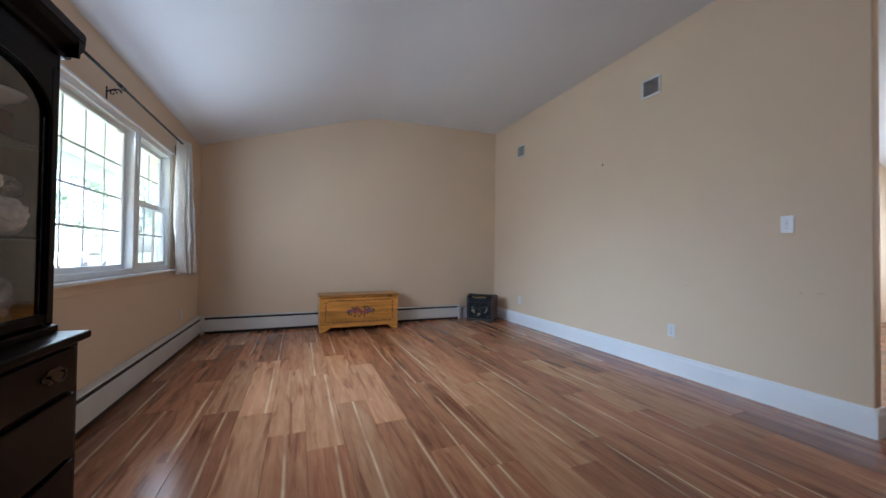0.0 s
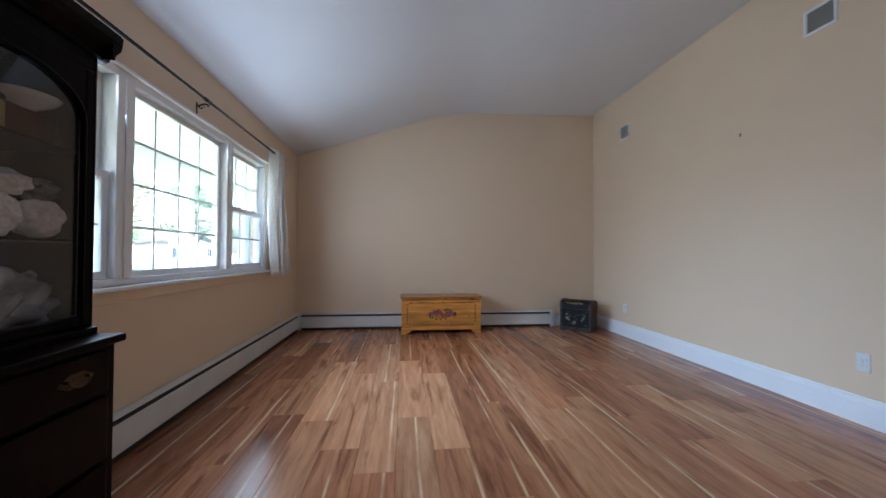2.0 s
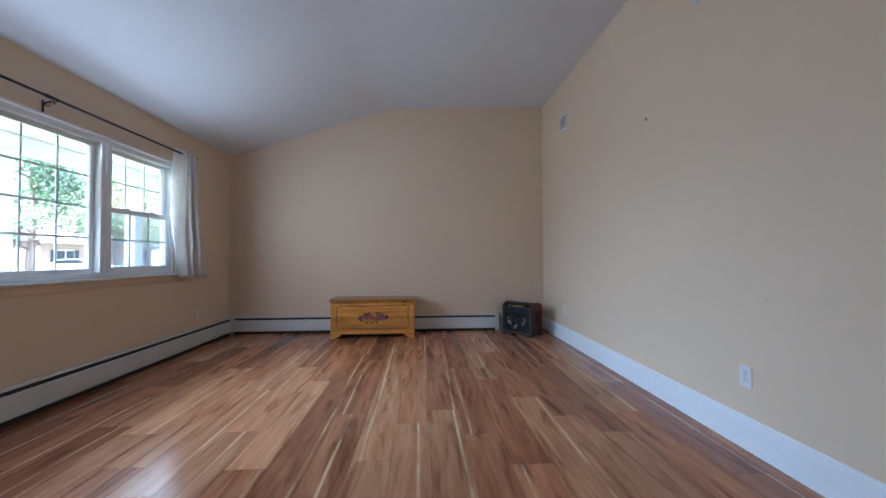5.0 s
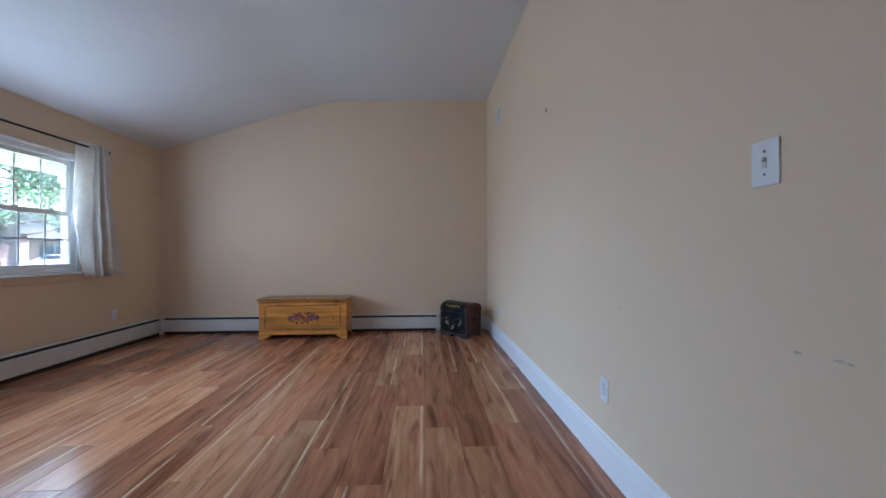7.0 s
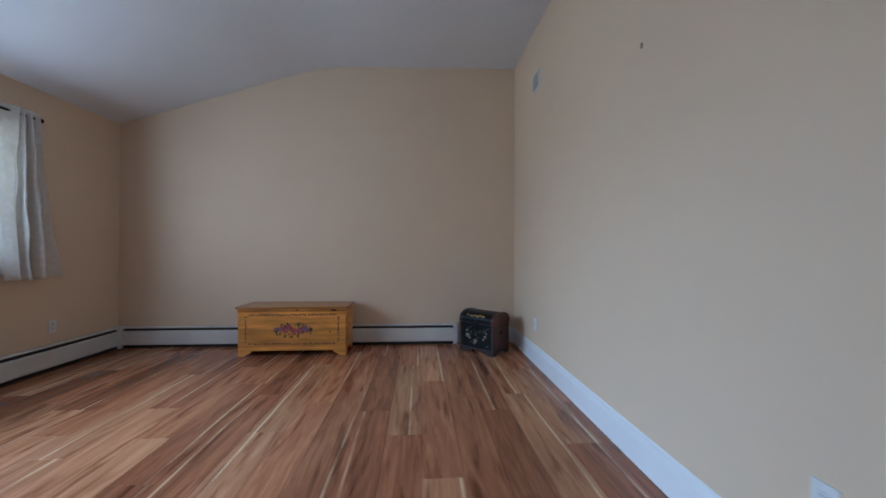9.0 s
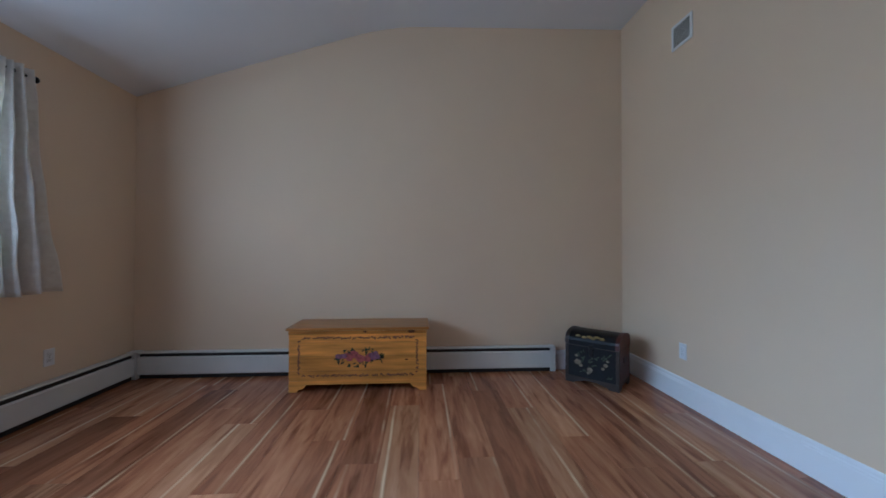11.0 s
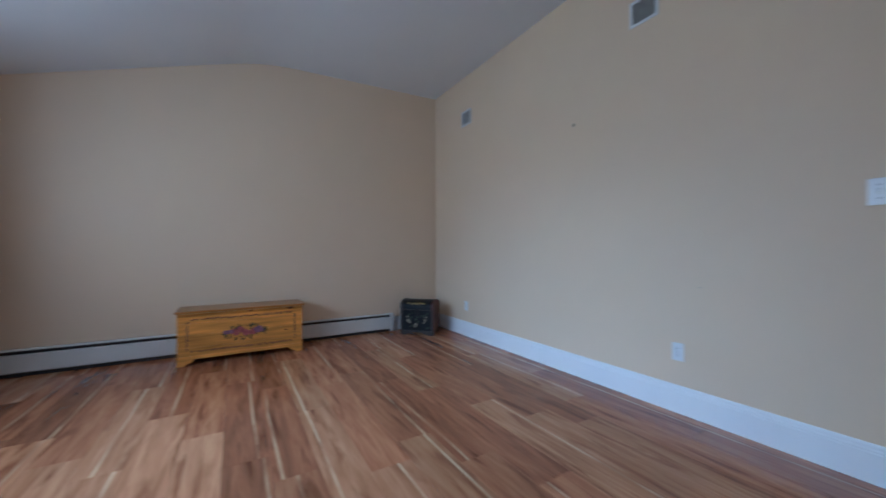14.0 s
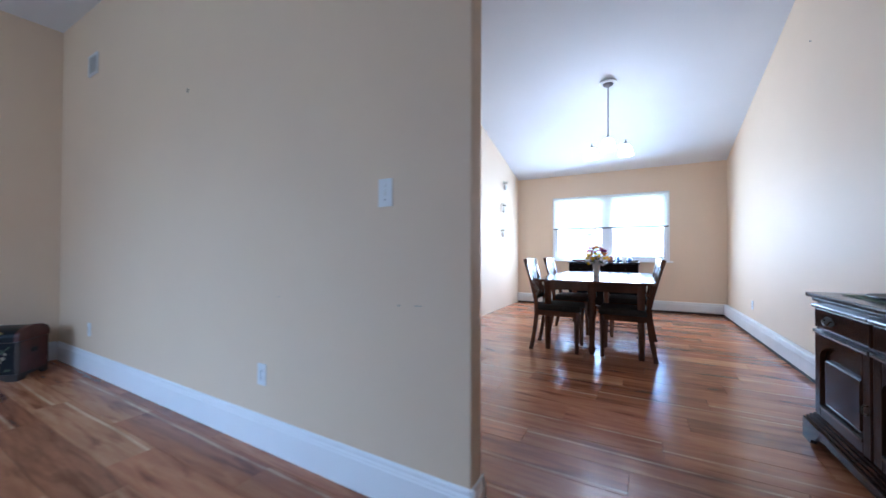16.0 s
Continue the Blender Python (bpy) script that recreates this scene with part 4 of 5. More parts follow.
def hutch():
    """Local x runs along the front from the camera's left end, face toward -y, back at y = 0.47."""
    w, d = 1.06, 0.47
    t = thing("china_hutch", "dark mahogany china hutch with arched glass door, full of yarn", "china cabinet", pose(-0.715, 1.78 - w, 0, 0, 0, 90))
    t.scale = (1, 1, 0.968)
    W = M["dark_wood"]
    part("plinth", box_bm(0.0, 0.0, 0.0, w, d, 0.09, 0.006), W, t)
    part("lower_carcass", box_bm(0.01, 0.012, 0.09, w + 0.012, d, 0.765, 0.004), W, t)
    for k in range(3):
        z0, hh, zp = ((0.11, 0.245, 0.24), (0.375, 0.215, 0.49), (0.61, 0.140, 0.685))[k]
        for c in range(2):
            x0 = 0.03 + c * 0.51
            dr = new("drawer")
            dr.parent = t
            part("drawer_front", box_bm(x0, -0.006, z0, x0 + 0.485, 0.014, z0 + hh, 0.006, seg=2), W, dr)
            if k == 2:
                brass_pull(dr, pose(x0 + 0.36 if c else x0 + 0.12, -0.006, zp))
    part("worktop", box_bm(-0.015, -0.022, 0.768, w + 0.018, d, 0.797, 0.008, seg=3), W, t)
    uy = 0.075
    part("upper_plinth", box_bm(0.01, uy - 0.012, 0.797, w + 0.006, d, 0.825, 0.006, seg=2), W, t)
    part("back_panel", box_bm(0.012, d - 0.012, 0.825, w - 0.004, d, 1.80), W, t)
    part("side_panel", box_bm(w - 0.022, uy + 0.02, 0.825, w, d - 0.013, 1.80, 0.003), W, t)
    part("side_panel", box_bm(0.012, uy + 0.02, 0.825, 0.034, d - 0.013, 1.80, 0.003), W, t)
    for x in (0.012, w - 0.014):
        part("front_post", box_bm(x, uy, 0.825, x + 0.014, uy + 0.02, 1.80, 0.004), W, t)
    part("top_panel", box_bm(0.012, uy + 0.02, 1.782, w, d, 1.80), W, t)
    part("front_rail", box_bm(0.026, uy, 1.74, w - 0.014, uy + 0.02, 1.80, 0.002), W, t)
    cor = [(uy, 1.795), (uy - 0.012, 1.80), (uy - 0.014, 1.815), (uy - 0.040, 1.845), (uy - 0.046, 1.865), (uy - 0.050, 1.868), (uy - 0.050, 1.90), (uy + 0.03, 1.91), (uy + 0.03, 1.795)]
    part("cornice", prism([(x, z) for x, z in cor], "x", -0.03, w + 0.03), W, t)
    cs = [(w, 1.795), (w + 0.010, 1.80), (w + 0.012, 1.815), (w + 0.036, 1.845), (w + 0.042, 1.865), (w + 0.046, 1.90), (w, 1.90)]
    part("cornice_return", prism(cs, "y", uy - 0.046, d), W, t)
    part("cornice_cap", box_bm(0.0, uy, 1.895, w, d, 1.905), W, t)
    for c in range(2):
        x0 = 0.028 + c * 0.509
        x1 = x0 + 0.508
        dr = new("glass_door")
        dr.parent = t
        s = 0.036
        z0, z1, zs = 0.835, 1.738, 1.55
        part("stile", box_bm(x0, uy - 0.004, z0, x0 + s, uy + 0.018, z1, 0.005), W, dr)
        part("stile", box_bm(x1 - s, uy - 0.004, z0, x1, uy + 0.018, z1, 0.005), W, dr)
        part("rail", box_bm(x0 + s, uy - 0.004, z0, x1 - s, uy + 0.018, z0 + s, 0.005), W, dr)
        xc, r = (x0 + x1) / 2, (x1 - x0) / 2 - s
        arch = [(xc - r, z1)] + [(xc - r * math.cos(math.pi * k / 16), zs + 0.13 * math.sin(math.pi * k / 16)) for k in range(17)] + [(xc + r, z1)]
        part("arched_rail", prism(arch, "y", uy - 0.004, uy + 0.018), W, dr)
        bead = [(xc - r * 0.99 * math.cos(math.pi * k / 16), uy - 0.006, zs + 0.125 * math.sin(math.pi * k / 16)) for k in range(17)]
        part("bead", tube([(xc - r * 0.99, uy - 0.006, z0 + s)] + bead + [(xc + r * 0.99, uy - 0.006, z0 + s)], 0.005, 6), W, dr, smooth=True)
        part("pane", box_bm(x0 + s - 0.004, uy + 0.006, z0 + s - 0.004, x1 - s + 0.004, uy + 0.009, z1 - 0.01), M["glass"], dr)
        part("door_knob", lathe([(0.004, 0), (0.005, 0.008), (0.011, 0.014), (0.010, 0.020), (0.003, 0.023)], 12), M["brass"], dr, "small brass knob", place=pose(x0 + 0.025 if c else x1 - 0.025, uy - 0.004, 1.22, 90))
    for z in (1.135, 1.45):
        part("shelf", box_bm(0.035, uy + 0.03, z - 0.010, w - 0.023, d - 0.013, z, 0.002), W, t)


hutch()
HX, HY = -0.715, 1.78 - 1.06


def inside(x, y, z):
    """From the hutch's own length, depth and height to the room."""
    return (HX - y, HY + x, 0.968 * z)


def skein(x, y, z, long, r, mat, label, turn=0.0):
    n = 24
    bm = bmesh.new()
    for k in range(7):
        a = 2 * math.pi * k / 7
        off = (0.45 * r * math.cos(a), 0.45 * r * math.sin(a))
        path = []
        for q in range(9):
            u = q / 8
            path.append((off[0] * math.sin(math.pi * u) ** 0.5, (u - 0.5) * long, off[1] * math.sin(math.pi * u) ** 0.5))
        tube(path, [r * (0.30 + 0.32 * math.sin(math.pi * (0.12 + 0.76 * q / 8))) for q in range(9)], 10, bm)
    tagged(part("yarn_skein", bm, M[mat], smooth=True, place=pose(*inside(x, y, z + r * 1.0), 0, 0, turn)), label, "yarn")


def ball(x, y, z, size, mat, label, seed):
    """A fluffy ball of yarn: a lumpy body wound with strands."""
    bm = blob((0, 0, size[2]), size, None, 0.16, seed, 4)
    for v in bm.verts:
        n = v.co - Vector((0, 0, size[2]))
        v.co += n.normalized() * 0.0035 * math.sin(70 * (n.y + 0.5 * n.z) + 9 * noise.noise(v.co * 18))
        v.co.z = max(v.co.z, 0.0)
    t = thing("yarn_ball", label, "yarn", pose(*inside(x, y, z)))
    part("yarn_body", bm, M[mat], t, smooth=True)
    rnd = random.Random(seed)
    for k in range(3):
        a0 = rnd.uniform(0, 6)
        path = [(size[0] * 1.02 * math.cos(a0 + q * 0.35), size[1] * 1.02 * math.sin(a0 + q * 0.35) * 0.96, size[2] * (1.0 + 0.5 * math.sin(q * 0.35 + k))) for q in range(9)]
        part("loose_strand", tube(path, 0.0022, 5), M[mat], t, smooth=True)


ball(0.81, 0.160, 1.135, (0.058, 0.078, 0.066), "yarn_white", "fluffy white ball of yarn on a cabinet shelf", 4)
ball(0.945, 0.155, 1.135, (0.056, 0.066, 0.062), "yarn_white", "fluffy white ball of yarn on a cabinet shelf", 8)
ball(0.655, 0.170, 1.135, (0.058, 0.070, 0.064), "yarn_brown", "tan ball of yarn on a cabinet shelf", 10)
ball(0.705, 0.160, 1.262, (0.046, 0.075, 0.040), "yarn_red", "red flecked ball of yarn lying on other yarn", 6)
ball(0.845, 0.150, 1.264, (0.042, 0.066, 0.036), "yarn_white", "flattened white ball of yarn lying on other yarn", 2)
ball(0.955, 0.160, 1.256, (0.044, 0.052, 0.036), "yarn_black", "black and white flecked ball of yarn on top", 12)
skein(0.60, 0.17, 1.262, 0.13, 0.050, "teal", "teal skein of yarn on the stack", 10)


def crumpled(name, c, size, mat, label, cat, seed):
    bm = blob(c, size, None, 0.55, seed, 4)
    for v in bm.verts:
        k = noise.noise((v.co - Vector(c)) * 16 + Vector((seed, 0, 0)))
        v.co += (v.co - Vector(c)).normalized() * 0.035 * abs(k)
        v.co.z = max(v.co.z, c[2] - size[2] * 0.9)
    tagged(part(name, bm, M[mat]), label, cat)


crumpled("navy_cloth", inside(0.72, 0.27, 0.825 + 0.093), (0.085, 0.20, 0.100), "navy", "folded dark navy cloth on the lowest shelf", "cloth", 3)
crumpled("plastic_bag", inside(0.86, 0.185, 0.825 + 0.087), (0.056, 0.140, 0.100), "plastic_bag", "crumpled clear plastic bag on the lowest shelf", "plastic bag", 9)
tin = thing("yellow_tin", "round yellow tin on the top shelf", "tin", pose(*inside(0.775, 0.175, 1.45)))
part("tin_body", lathe([(0.066, 0), (0.068, 0.003), (0.068, 0.072), (0.066, 0.0755)], 24), M["yellow_tin"], tin, smooth=False)
part("tin_lid", lathe([(0.070, 0.0757), (0.070, 0.092), (0.060, 0.096)], 24), M["iron"], tin, "dark round lid")
tagged(part("card_box", box_bm(-0.05, -0.09, 0, 0.05, 0.09, 0.10, 0.002), M["red_box"], place=pose(*inside(0.93, 0.22, 1.45))), "dark red card box on the top shelf", "box")
bowl = thing("glass_bowl", "shallow white bowl stacked on a dark red box", "bowl", pose(*inside(0.93, 0.19, 1.551)))
part("bowl_shell", lathe([(0.030, 0), (0.034, 0.004), (0.074, 0.026), (0.090, 0.044), (0.087, 0.045), (0.070, 0.030), (0.02, 0.010)], 28), M["ceramic"], bowl, smooth=True)


# ---- dining room ----
def chair_model(m):
    """Faces local +y; front legs at y = 0.21, back posts at y = -0.21."""
    t = thing("dining_chair", "dark cherry dining chair with slatted back and grey seat", "chair", m, "chairs round the dining table")
    W = M["table_wood"]

    def post(z):
        return -0.21 - 0.065 * max(0.0, (0.46 - z) / 0.46) ** 1.6 - 0.135 * max(0.0, (z - 0.46) / 0.54) ** 1.25

    for s in (-1, 1):
        bm = bmesh.new()
        prof = [(post(z) - 0.018, z) for z in (0, 0.1, 0.2, 0.3, 0.4, 0.5, 0.6, 0.7, 0.8, 0.9, 0.98)]
        prof += [(y + (0.040 if z < 0.7 else 0.030), z) for y, z in reversed(prof)]
        prism(prof, "x", s * 0.205 - 0.017, s * 0.205 + 0.017, bm)
        part("back_post", bm, W, t)
        part("front_leg", tube([(s * 0.195, 0.20, 0.0), (s * 0.198, 0.198, 0.30), (s * 0.198, 0.198, 0.43)], [0.019, 0.025, 0.027], 4), W, t)
        part("side_rail", box_bm(s * 0.198 - 0.012, -0.20, 0.375, s * 0.198 + 0.012, 0.19, 0.432, 0.003), W, t)
    part("front_rail", box_bm(-0.185, 0.187, 0.375, 0.185, 0.209, 0.432, 0.003), W, t)
    part("rear_rail", box_bm(-0.185, -0.215, 0.375, 0.185, -0.195, 0.432, 0.003), W, t)
    seat = box_bm(-0.225, -0.205, 0.433, 0.225, 0.235, 0.490, 0.020, seg=3)
    for v in seat.verts:
        if v.co.z > 0.47:
            v.co.z += 0.012 * (1 - (v.co.x / 0.225) ** 2)
    part("seat", seat, M["seat"], t, "dark grey upholstered seat", smooth=True)
    top = bmesh.new()
    for z0, z1 in ((0.885, 0.985),):
        n = 10
        for a, b in zip(range(n), range(1, n + 1)):
            xa, xb = -0.222 + 0.444 * a / n, -0.222 + 0.444 * b / n
            ya, yb = post(0.93) - 0.020 * (1 - (xa / 0.222) ** 2), post(0.93) - 0.020 * (1 - (xb / 0.222) ** 2)
            vs = [top.verts.new(p) for p in ((xa, ya, z0), (xb, yb, z0), (xb, yb - 0.012, z1), (xa, ya - 0.012, z1), (xa, ya + 0.022, z0), (xb, yb + 0.022, z0), (xb, yb + 0.012, z1), (xa, ya + 0.012, z1))]
            for f in ((0, 1, 2, 3), (7, 6, 5, 4), (3, 2, 6, 7), (1, 0, 4, 5), (0, 3, 7, 4), (2, 1, 5, 6)):
                top.faces.new([vs[i] for i in f])
    part("top_rail", top, W, t)
    part("lower_back_rail", box_bm(-0.19, post(0.56) - 0.008, 0.54, 0.19, post(0.56) + 0.012, 0.585, 0.003), W, t)
    for k in range(5):
        x = -0.13 + 0.065 * k
        prof = [(post(z) - 0.004 - 0.012 * math.sin(math.pi * (z - 0.58) / 0.31), z) for z in (0.58, 0.66, 0.74, 0.82, 0.89)]
        prof += [(y + 0.009, z) for y, z in reversed(prof)]
        part("slat", prism(prof, "x", x - 0.014, x + 0.014), W, t)
    return t


first = chair_model(pose(6.10, 0.70, 0, 0, 0, 0))
for m in (pose(7.07, 0.68, 0, 0, 0, 2), pose(6.05, 1.34, 0, 0, 0, 181), pose(7.03, 1.35, 0, 0, 0, 179)):
    copy_thing(first, m)


def table():
    t = thing("dining_table", "polished cherry dining table with clipped corners", "table", pose(5.82, 0.42, 0))
    L, W = 2.05, 1.16
    c = 0.05
    edge = [(c, 0), (L - c, 0), (L, c), (L, W - c), (L - c, W), (c, W), (0, W - c), (0, c)]
    bm = prism(edge, "z", 0.738, 0.765)
    bmesh.ops.bevel(bm, geom=[e for e in bm.edges if abs(e.verts[0].co.z - e.verts[1].co.z) < 1e-5], offset=0.007, segments=2, affect="EDGES", profile=0.6)
    part("tabletop", bm, M["table_top"], t, "glossy cherry tabletop")
    for x0, y0, x1, y1 in ((0.09, 0.09, L - 0.09, 0.11), (0.09, W - 0.11, L - 0.09, W - 0.09), (0.09, 0.11, 0.11, W - 0.11), (L - 0.11, 0.11, L - 0.09, W - 0.11)):
        part("apron", box_bm(x0, y0, 0.655, x1, y1, 0.737, 0.002), M["table_wood"], t)
    for x in (0.115, L - 0.115):
        for y in (0.13, W - 0.13):
            part("leg", tube([(x, y, 0.0), (x, y, 0.10), (x, y, 0.60), (x, y, 0.737)], [0.026, 0.030, 0.040, 0.042], 8), M["table_wood"], t)
        part("centre_leg", tube([(x, W / 2, 0.0), (x, W / 2, 0.05), (x, W / 2, 0.12), (x, W / 2, 0.5), (x, W / 2, 0.56), (x, W / 2, 0.6), (x, W / 2, 0.737)], [0.02, 0.034, 0.026, 0.042, 0.030, 0.045, 0.045], 14), M["table_wood"], t, "turned centre leg", smooth=True)
    part("leaf_seam", box_bm(0.02, W / 2 - 0.001, 0.7645, L - 0.02, W / 2 + 0.001, 0.7655), M["slot"], t)


table()


def flowers():
    v = thing("vase", "clear ribbed glass vase with stems", "vase", pose(6.70, 1.03, 0.7656))
    part("vase_glass", lathe([(0.036, 0), (0.040, 0.004), (0.036, 0.03), (0.042, 0.12), (0.052, 0.165), (0.049, 0.165), (0.037, 0.12), (0.03, 0.03), (0.01, 0.012)], 16), M["ceramic"], v, smooth=True)
    b = thing("bouquet", "mixed yellow, red and white flower bouquet standing in a vase", "flowers", pose(6.70, 1.03, 0.80))
    st = bmesh.new()
    rnd = random.Random(11)
    heads = []
    for k in range(64):
        a = 2.399963 * k + rnd.uniform(-0.3, 0.3)
        h = 1 - 1.75 * (k + 0.5) / 64
        r = rnd.uniform(0.105, 0.130)
        p = (r * math.sqrt(1 - h * h) * math.cos(a), r * math.sqrt(1 - h * h) * math.sin(a), 0.200 + r * 1.05 * h)
        heads.append(p)
        tube([(p[0] * 0.12, p[1] * 0.12, 0.0), (p[0] * 0.3, p[1] * 0.3, 0.12), p], 0.002, 5, st)
    part("stems", st, M["stem"], b, "green stems")
    for k, p in enumerate(heads):
        low = p[2] < 0.170
        mat = rnd.choice(["white_petal", "white_petal", "yellow_petal"]) if low else (rnd.choice(["yellow_petal", "orange_petal", "yellow_petal", "yellow_petal"]) if p[2] < 0.250 else rnd.choice(["red_petal", "plum_petal", "plum_petal", "orange_petal"]))
        bm = bmesh.new()
        r = rnd.uniform(0.028, 0.042)
        for q in range(10):
            a = 2 * math.pi * q / 10
            d = Vector((math.cos(a), math.sin(a), rnd.uniform(-0.1, 0.7))).normalized()
            s = d.cross(Vector((0, 0, 1))).normalized() * r * 0.35
            c = Vector(p)
            vs = [bm.verts.new(x) for x in (c, c + d * r * 0.6 + s, c + d * r * 1.15, c + d * r * 0.6 - s)]
            bm.faces.new(vs)
        blob(p, (r * 0.45, r * 0.45, r * 0.35), bm, 0.2, k, 1)
        part("flower_head", bm, M[mat], b)
    lf = bmesh.new()
    for k in range(40):
        a, r = rnd.uniform(0, 2 * math.pi), rnd.uniform(0.03, 0.13)
        c = Vector((r * math.cos(a), r * math.sin(a), rnd.uniform(0.12, 0.24)))
        d = Vector((math.cos(a), math.sin(a), rnd.uniform(-0.5, 0.5))).normalized() * 0.035
        s = d.cross(Vector((0, 0, 1))).normalized() * 0.010
        lf.faces.new([lf.verts.new(x) for x in (c, c + d * 0.5 + s, c + d, c + d * 0.5 - s)])
    part("leaves", lf, M["stem"], b, "green leaves")


flowers()


def buffet():
    t = thing("buffet", "dark wood buffet standing under the dining room window", "sideboard", pose(8.95, 0.58, 0))
    W = 1.15
    part("top", box_bm(-0.02, -0.02, 0.86, 0.41, W + 0.02, 0.885, 0.006, seg=2), M["dark_wood"], t)
    part("carcass", box_bm(0, 0, 0.10, 0.39, W, 0.858, 0.003), M["dark_wood"], t)
    part("gallery_rail", box_bm(0.375, 0.0, 0.886, 0.39, W, 0.925, 0.003), M["dark_wood"], t)
    for k in range(3):
        y = 0.02 + k * 0.372
        d = new("door")
        d.parent = t
        part("door_panel", box_bm(-0.018, y, 0.13, -0.001, y + 0.362, 0.66, 0.005), M["dark_wood"], d)
        part("knob", blob((-0.028, y + 0.33, 0.42), (0.011, 0.011, 0.011), None, 0, 0, 1), M["brass"], d, "brass knob")
        w = new("drawer")
        w.parent = t
        part("drawer_front", box_bm(-0.018, y, 0.68, -0.001, y + 0.362, 0.845, 0.005), M["dark_wood"], w)
        part("knob", blob((-0.028, y + 0.18, 0.76), (0.011, 0.011, 0.011), None, 0, 0, 1), M["brass"], w, "brass knob")
    for x in (0.04, 0.35):
        for y in (0.04, W - 0.04):
            part("leg", tube([(x, y, 0), (x, y, 0.10)], [0.018, 0.028], 8), M["dark_wood"], t)


buffet()


def jar(y, x, h, r, mat, label, cat="jar"):
    t = thing("jar", label, cat, pose(x, y, 0.885))
    part("body", lathe([(r * 0.7, 0), (r, h * 0.2), (r, h * 0.62), (r * 0.5, h * 0.80), (r * 0.5, h * 0.9)], 16), M[mat], t, smooth=True)
    part("lid", lathe([(r * 0.56, h * 0.902), (r * 0.56, h * 0.97), (r * 0.2, h)], 16), M["ceramic"], t, "pale lid")


jar(1.02, 9.02, 0.13, 0.045, "brown_jar", "round brown jar on the buffet")
jar(0.90, 9.08, 0.12, 0.030, "blue_jar", "slim blue jar on the buffet")
jar(0.80, 9.00, 0.10, 0.032, "ceramic", "white jar on the buffet")
jar(0.72, 9.10, 0.10, 0.045, "blue_jar", "squat blue jar on the buffet")
tray = thing("tray", "small wooden tray lying on the buffet", "tray", pose(9.08, 1.45, 0.8852))
part("tray_base", box_bm(-0.10, -0.17, 0, 0.10, 0.17, 0.008, 0.002), M["table_wood"], tray)
for s in (-1, 1):
    part("tray_rim", box_bm(s * 0.10 - 0.005, -0.17, 0.0085, s * 0.10 + 0.005, 0.17, 0.03, 0.002), M["table_wood"], tray)
    part("tray_rim", box_bm(-0.094, s * 0.17 - 0.005, 0.0085, 0.094, s * 0.17 + 0.005, 0.03, 0.002), M["table_wood"], tray)
dish = thing("shallow_dish", "shallow tan dish on the buffet", "dish", pose(9.04, 0.66 - 0.02, 0.8852))
part("dish_shell", lathe([(0.03, 0), (0.05, 0.006), (0.075, 0.03), (0.07, 0.03), (0.03, 0.012)], 18), M["cream_paint"], dish, smooth=True)
for y, h in ((0.95, 0.22), (0.83, 0.17), (0.76, 0.20), (0.68, 0.21)):
    c = thing("candlestick", "thin dark candlestick on the buffet", "candlestick", pose(9.22, y, 0.885), "candlesticks on the buffet")
    part("base", lathe([(0.026, 0), (0.026, 0.005), (0.008, 0.012), (0.007, 0.05), (0.011, 0.055), (0.011, 0.06)], 12), M["nickel"], c, smooth=True)
    part("candle", tube([(0, 0, 0.06), (0, 0, h)], [0.007, 0.006], 8), M["candle"], c, "thin taper candle")


def pendant():
    x, y = 7.03, 0.92
    zc = DEND_H + dsl * (DX - x)
    t = thing("pendant_lamp", "brushed metal three-arm pendant with frosted glass shades", "ceiling lamp", pose(x, y, 0))
    part("medallion", lathe([(0.105, zc - 0.004), (0.108, zc - 0.010), (0.09, zc - 0.018), (0.07, zc - 0.016)], 28), M["ceiling"], t, place=Matrix.Identity(4))
    part("canopy", lathe([(0.064, zc - 0.014), (0.064, zc - 0.026), (0.045, zc - 0.045), (0.014, zc - 0.055)], 24), M["nickel"], t, smooth=True)
    part("stem", tube([(0, 0, zc - 0.05), (0, 0, 2.53)], 0.008, 10), M["nickel"], t, smooth=True)
    part("hub", lathe([(0.006, 2.52), (0.020, 2.535), (0.026, 2.555), (0.016, 2.575), (0.024, 2.59), (0.010, 2.63), (0.009, 2.80)], 16), M["nickel"], t, smooth=True, place=pose(0, 0, -0.08))
    for deg in (62, 184, -57):
        a = radians(deg)
        d = Vector((math.cos(a), math.sin(a), 0))
        path = [d * (0.24 * q / 8) + Vector((0, 0, 2.555 - 0.030 * math.sin(math.pi * q / 8) + 0.035 * (q / 8) ** 2)) for q in range(9)]
        arm = new("arm")
        arm.parent = t
        arm.location.z = -0.08
        part("arm_tube", tube(path, 0.006, 8), M["nickel"], arm, smooth=True)
        c = path[-1]
        part("finial", lathe([(0.004, 0.0), (0.012, 0.006), (0.006, 0.014), (0.010, 0.022), (0.003, 0.034)], 12, (c.x, c.y, c.z)), M["nickel"], arm, smooth=True)
        part("socket_cup", lathe([(0.008, 0.0), (0.024, -0.018), (0.026, -0.040)], 16, (c.x, c.y, c.z)), M["nickel"], arm, smooth=True)
        part("shade", lathe([(0.028, -0.034), (0.052, -0.048), (0.072, -0.085), (0.082, -0.135), (0.090, -0.175), (0.086, -0.175), (0.076, -0.13), (0.05, -0.06)], 24, (c.x, c.y, c.z)), M["shade"], arm, "frosted white glass shade", smooth=True)


pendant()


